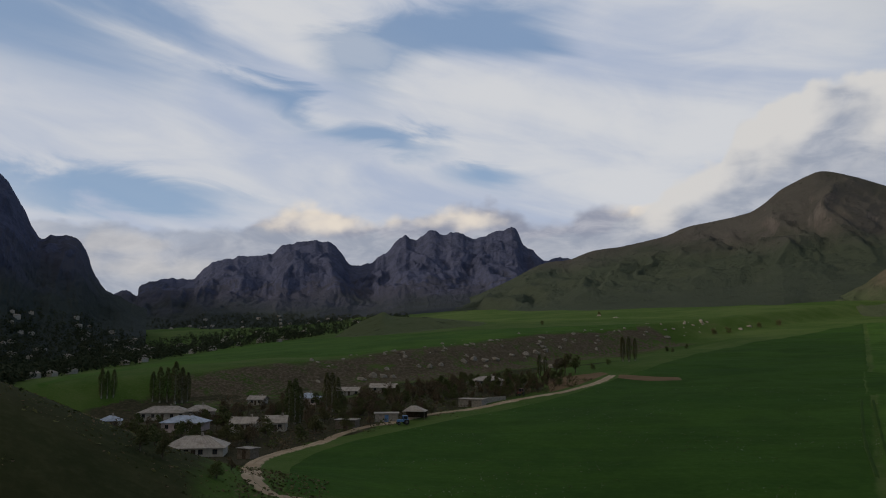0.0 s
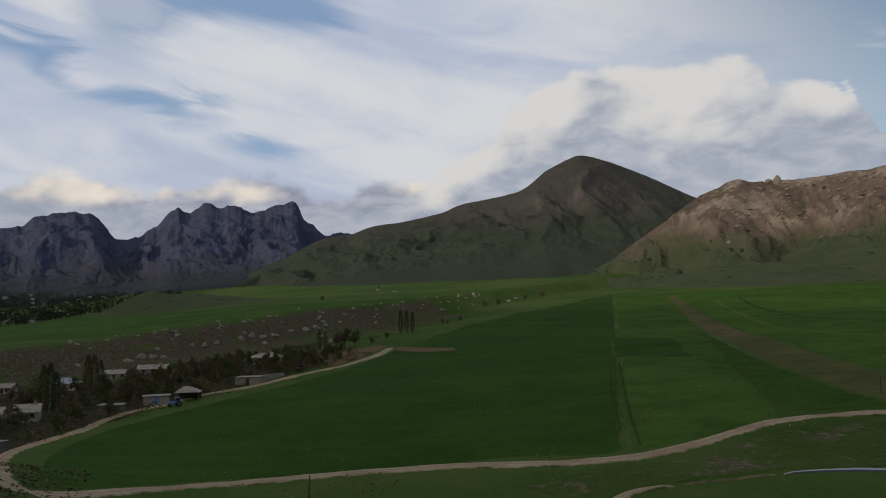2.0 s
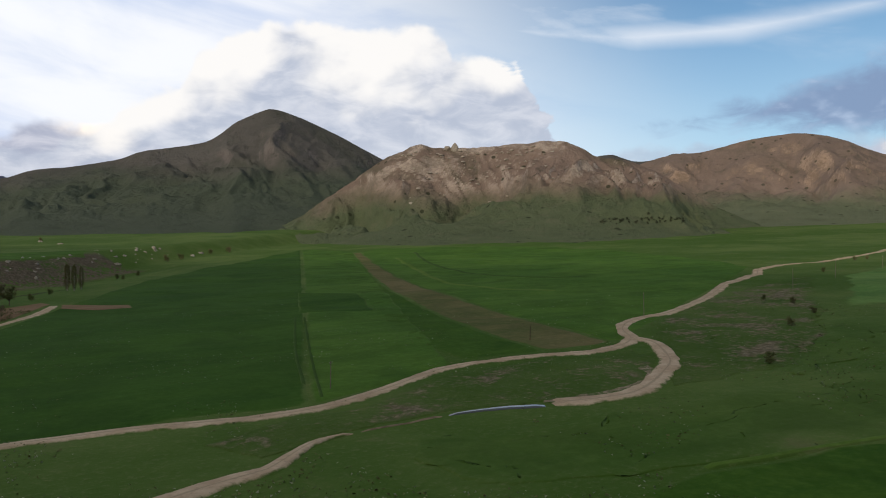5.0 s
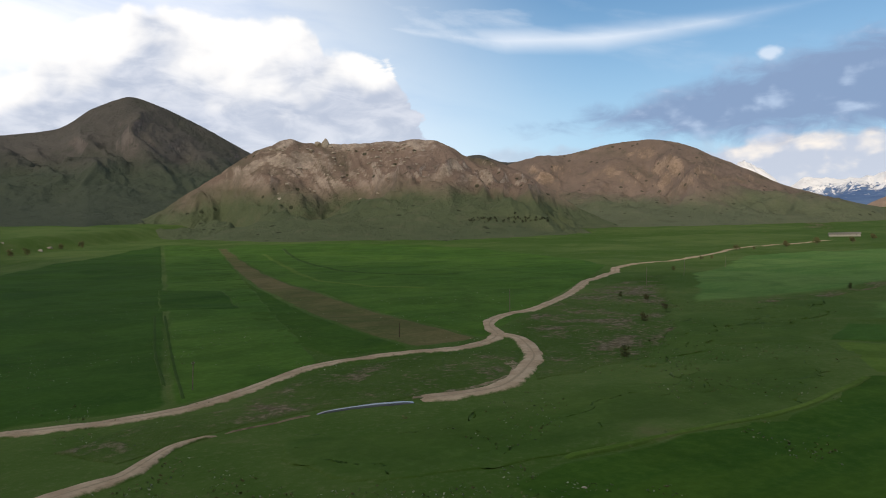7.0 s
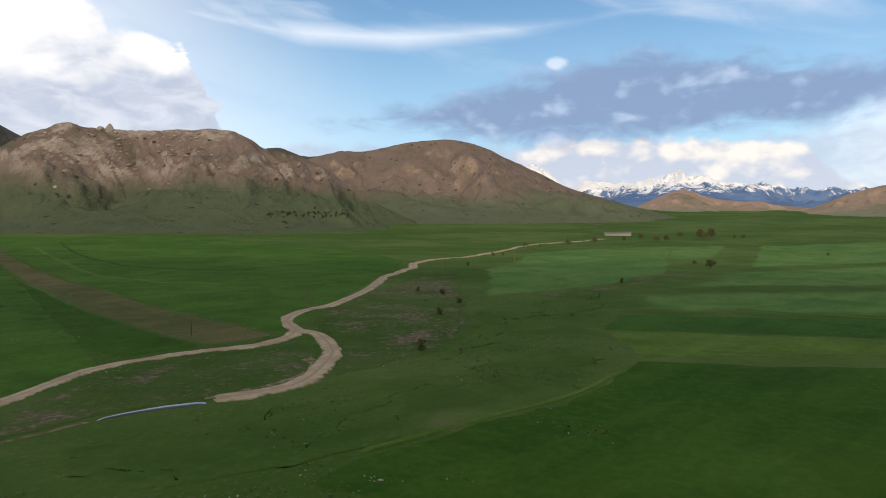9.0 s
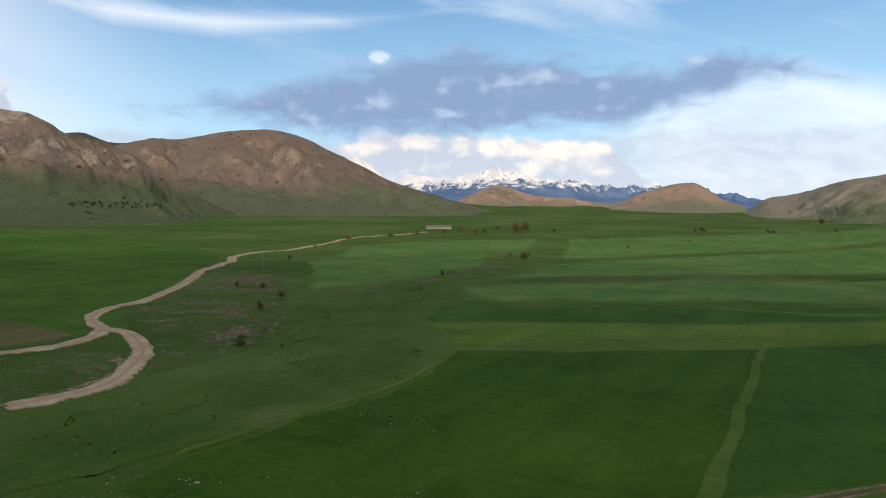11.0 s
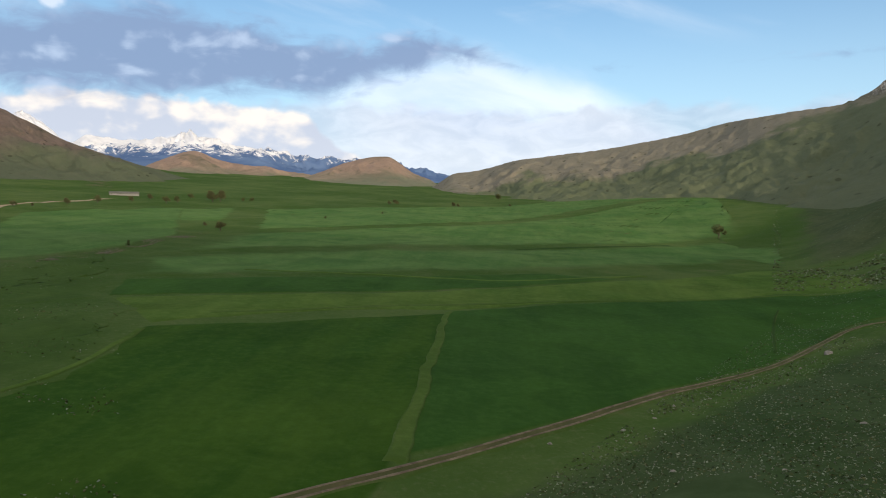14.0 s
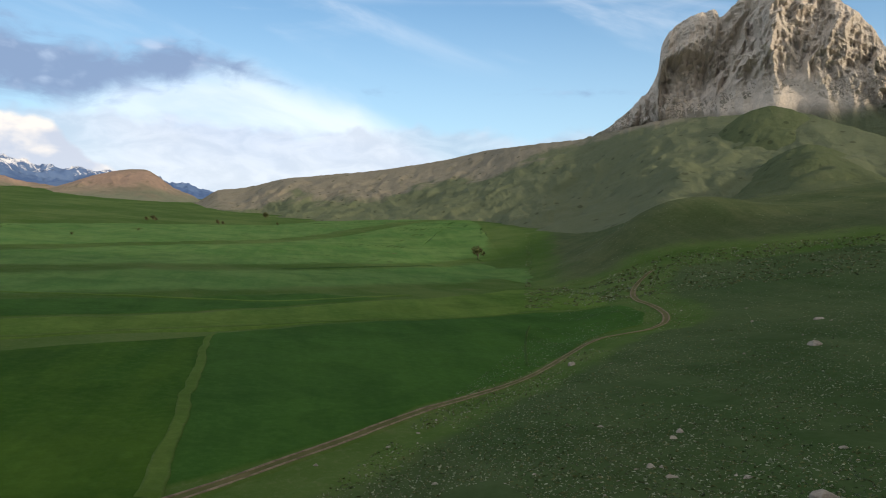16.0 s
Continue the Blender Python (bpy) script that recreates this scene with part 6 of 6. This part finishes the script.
def far_village():
    r = np.random.RandomState(17)
    points = []
    # the wooded feet of the crags, where they stand above the plain
    feet = np.concatenate([np.array([v.co for v in left_face.data.vertices])[: 66 * 240], np.array([v.co for v in crag_face.data.vertices])[: 85 * 560]])
    bear = np.degrees(np.arctan2(feet[:, 0], feet[:, 1]))
    tall = feet[:, 2] / np.hypot(feet[:, 0], feet[:, 1])
    feet = feet[(bear > -31.5) & (bear < -5.0) & (tall < 0.036) & (feet[:, 2] > land(feet[:, 0], feet[:, 1]) - 1.0)]
    spots = [tuple(feet[r.randint(len(feet))]) for _ in range(1500)]
    for _ in range(2000):
        deg = r.uniform(-31.5, -2.5)
        a, d = radians(deg), max(400 + 29.0 * (deg + 28.8), 380) * 1.9 ** (r.uniform() ** 1.3)
        cx, cy = d * math.sin(a), d * math.cos(a)
        spots.append((cx, cy, float(land(cx, cy))))
    for cx, cy, base in spots:
        h, w = r.uniform(5, 11), r.uniform(4, 8)
        for _ in range(18):
            v = r.normal(size=3)
            v *= r.uniform(0.5, 1.0) / np.linalg.norm(v)
            points.append((cx + v[0] * w * 0.5, cy + v[1] * w * 0.5, base + h * 0.5 + v[2] * h * 0.5))
    verts, faces = scatter_faces(points, 1.1, 0.9, 18)
    tagged(new("far_trees", mesh("far_trees", verts, faces, FAR_LEAF, False)), "dark trees of the far village", "trees", kind="stuff")
    first = None
    for k in range(140):
        cx, cy, base = spots[r.randint(1500) if k % 2 else 1500 + r.randint(2000)]
        m = pose(cx, cy, base + 1.2, 0, 0, r.uniform(0, 180)) @ Matrix.Scale(r.uniform(0.55, 0.9), 4)
        if first is None:
            first = thing("far_house", "small pale-roofed house in the far village", "house", "far village houses")
            part("wall", box(bmesh.new(), -5, -3.5, -4, 5, 3.5, 2.6), PLASTER, first)
            bm = bmesh.new()
            e = [bm.verts.new(v) for v in ((-5.5, -4, 2.5), (5.5, -4, 2.5), (5.5, 4, 2.5), (-5.5, 4, 2.5), (-2.5, 0, 4.4), (2.5, 0, 4.4))]
            for f in ((0, 1, 5, 4), (2, 3, 4, 5), (1, 2, 5), (3, 0, 4), (3, 2, 1, 0)):
                bm.faces.new([e[i] for i in f])
            part("roof", bm, SLATE_ROOF, first)
            first.matrix_basis = m
        else:
            copy_thing(first, m @ Matrix.Diagonal((*(1.0 / v for v in first.scale), 1.0)))


far_village()
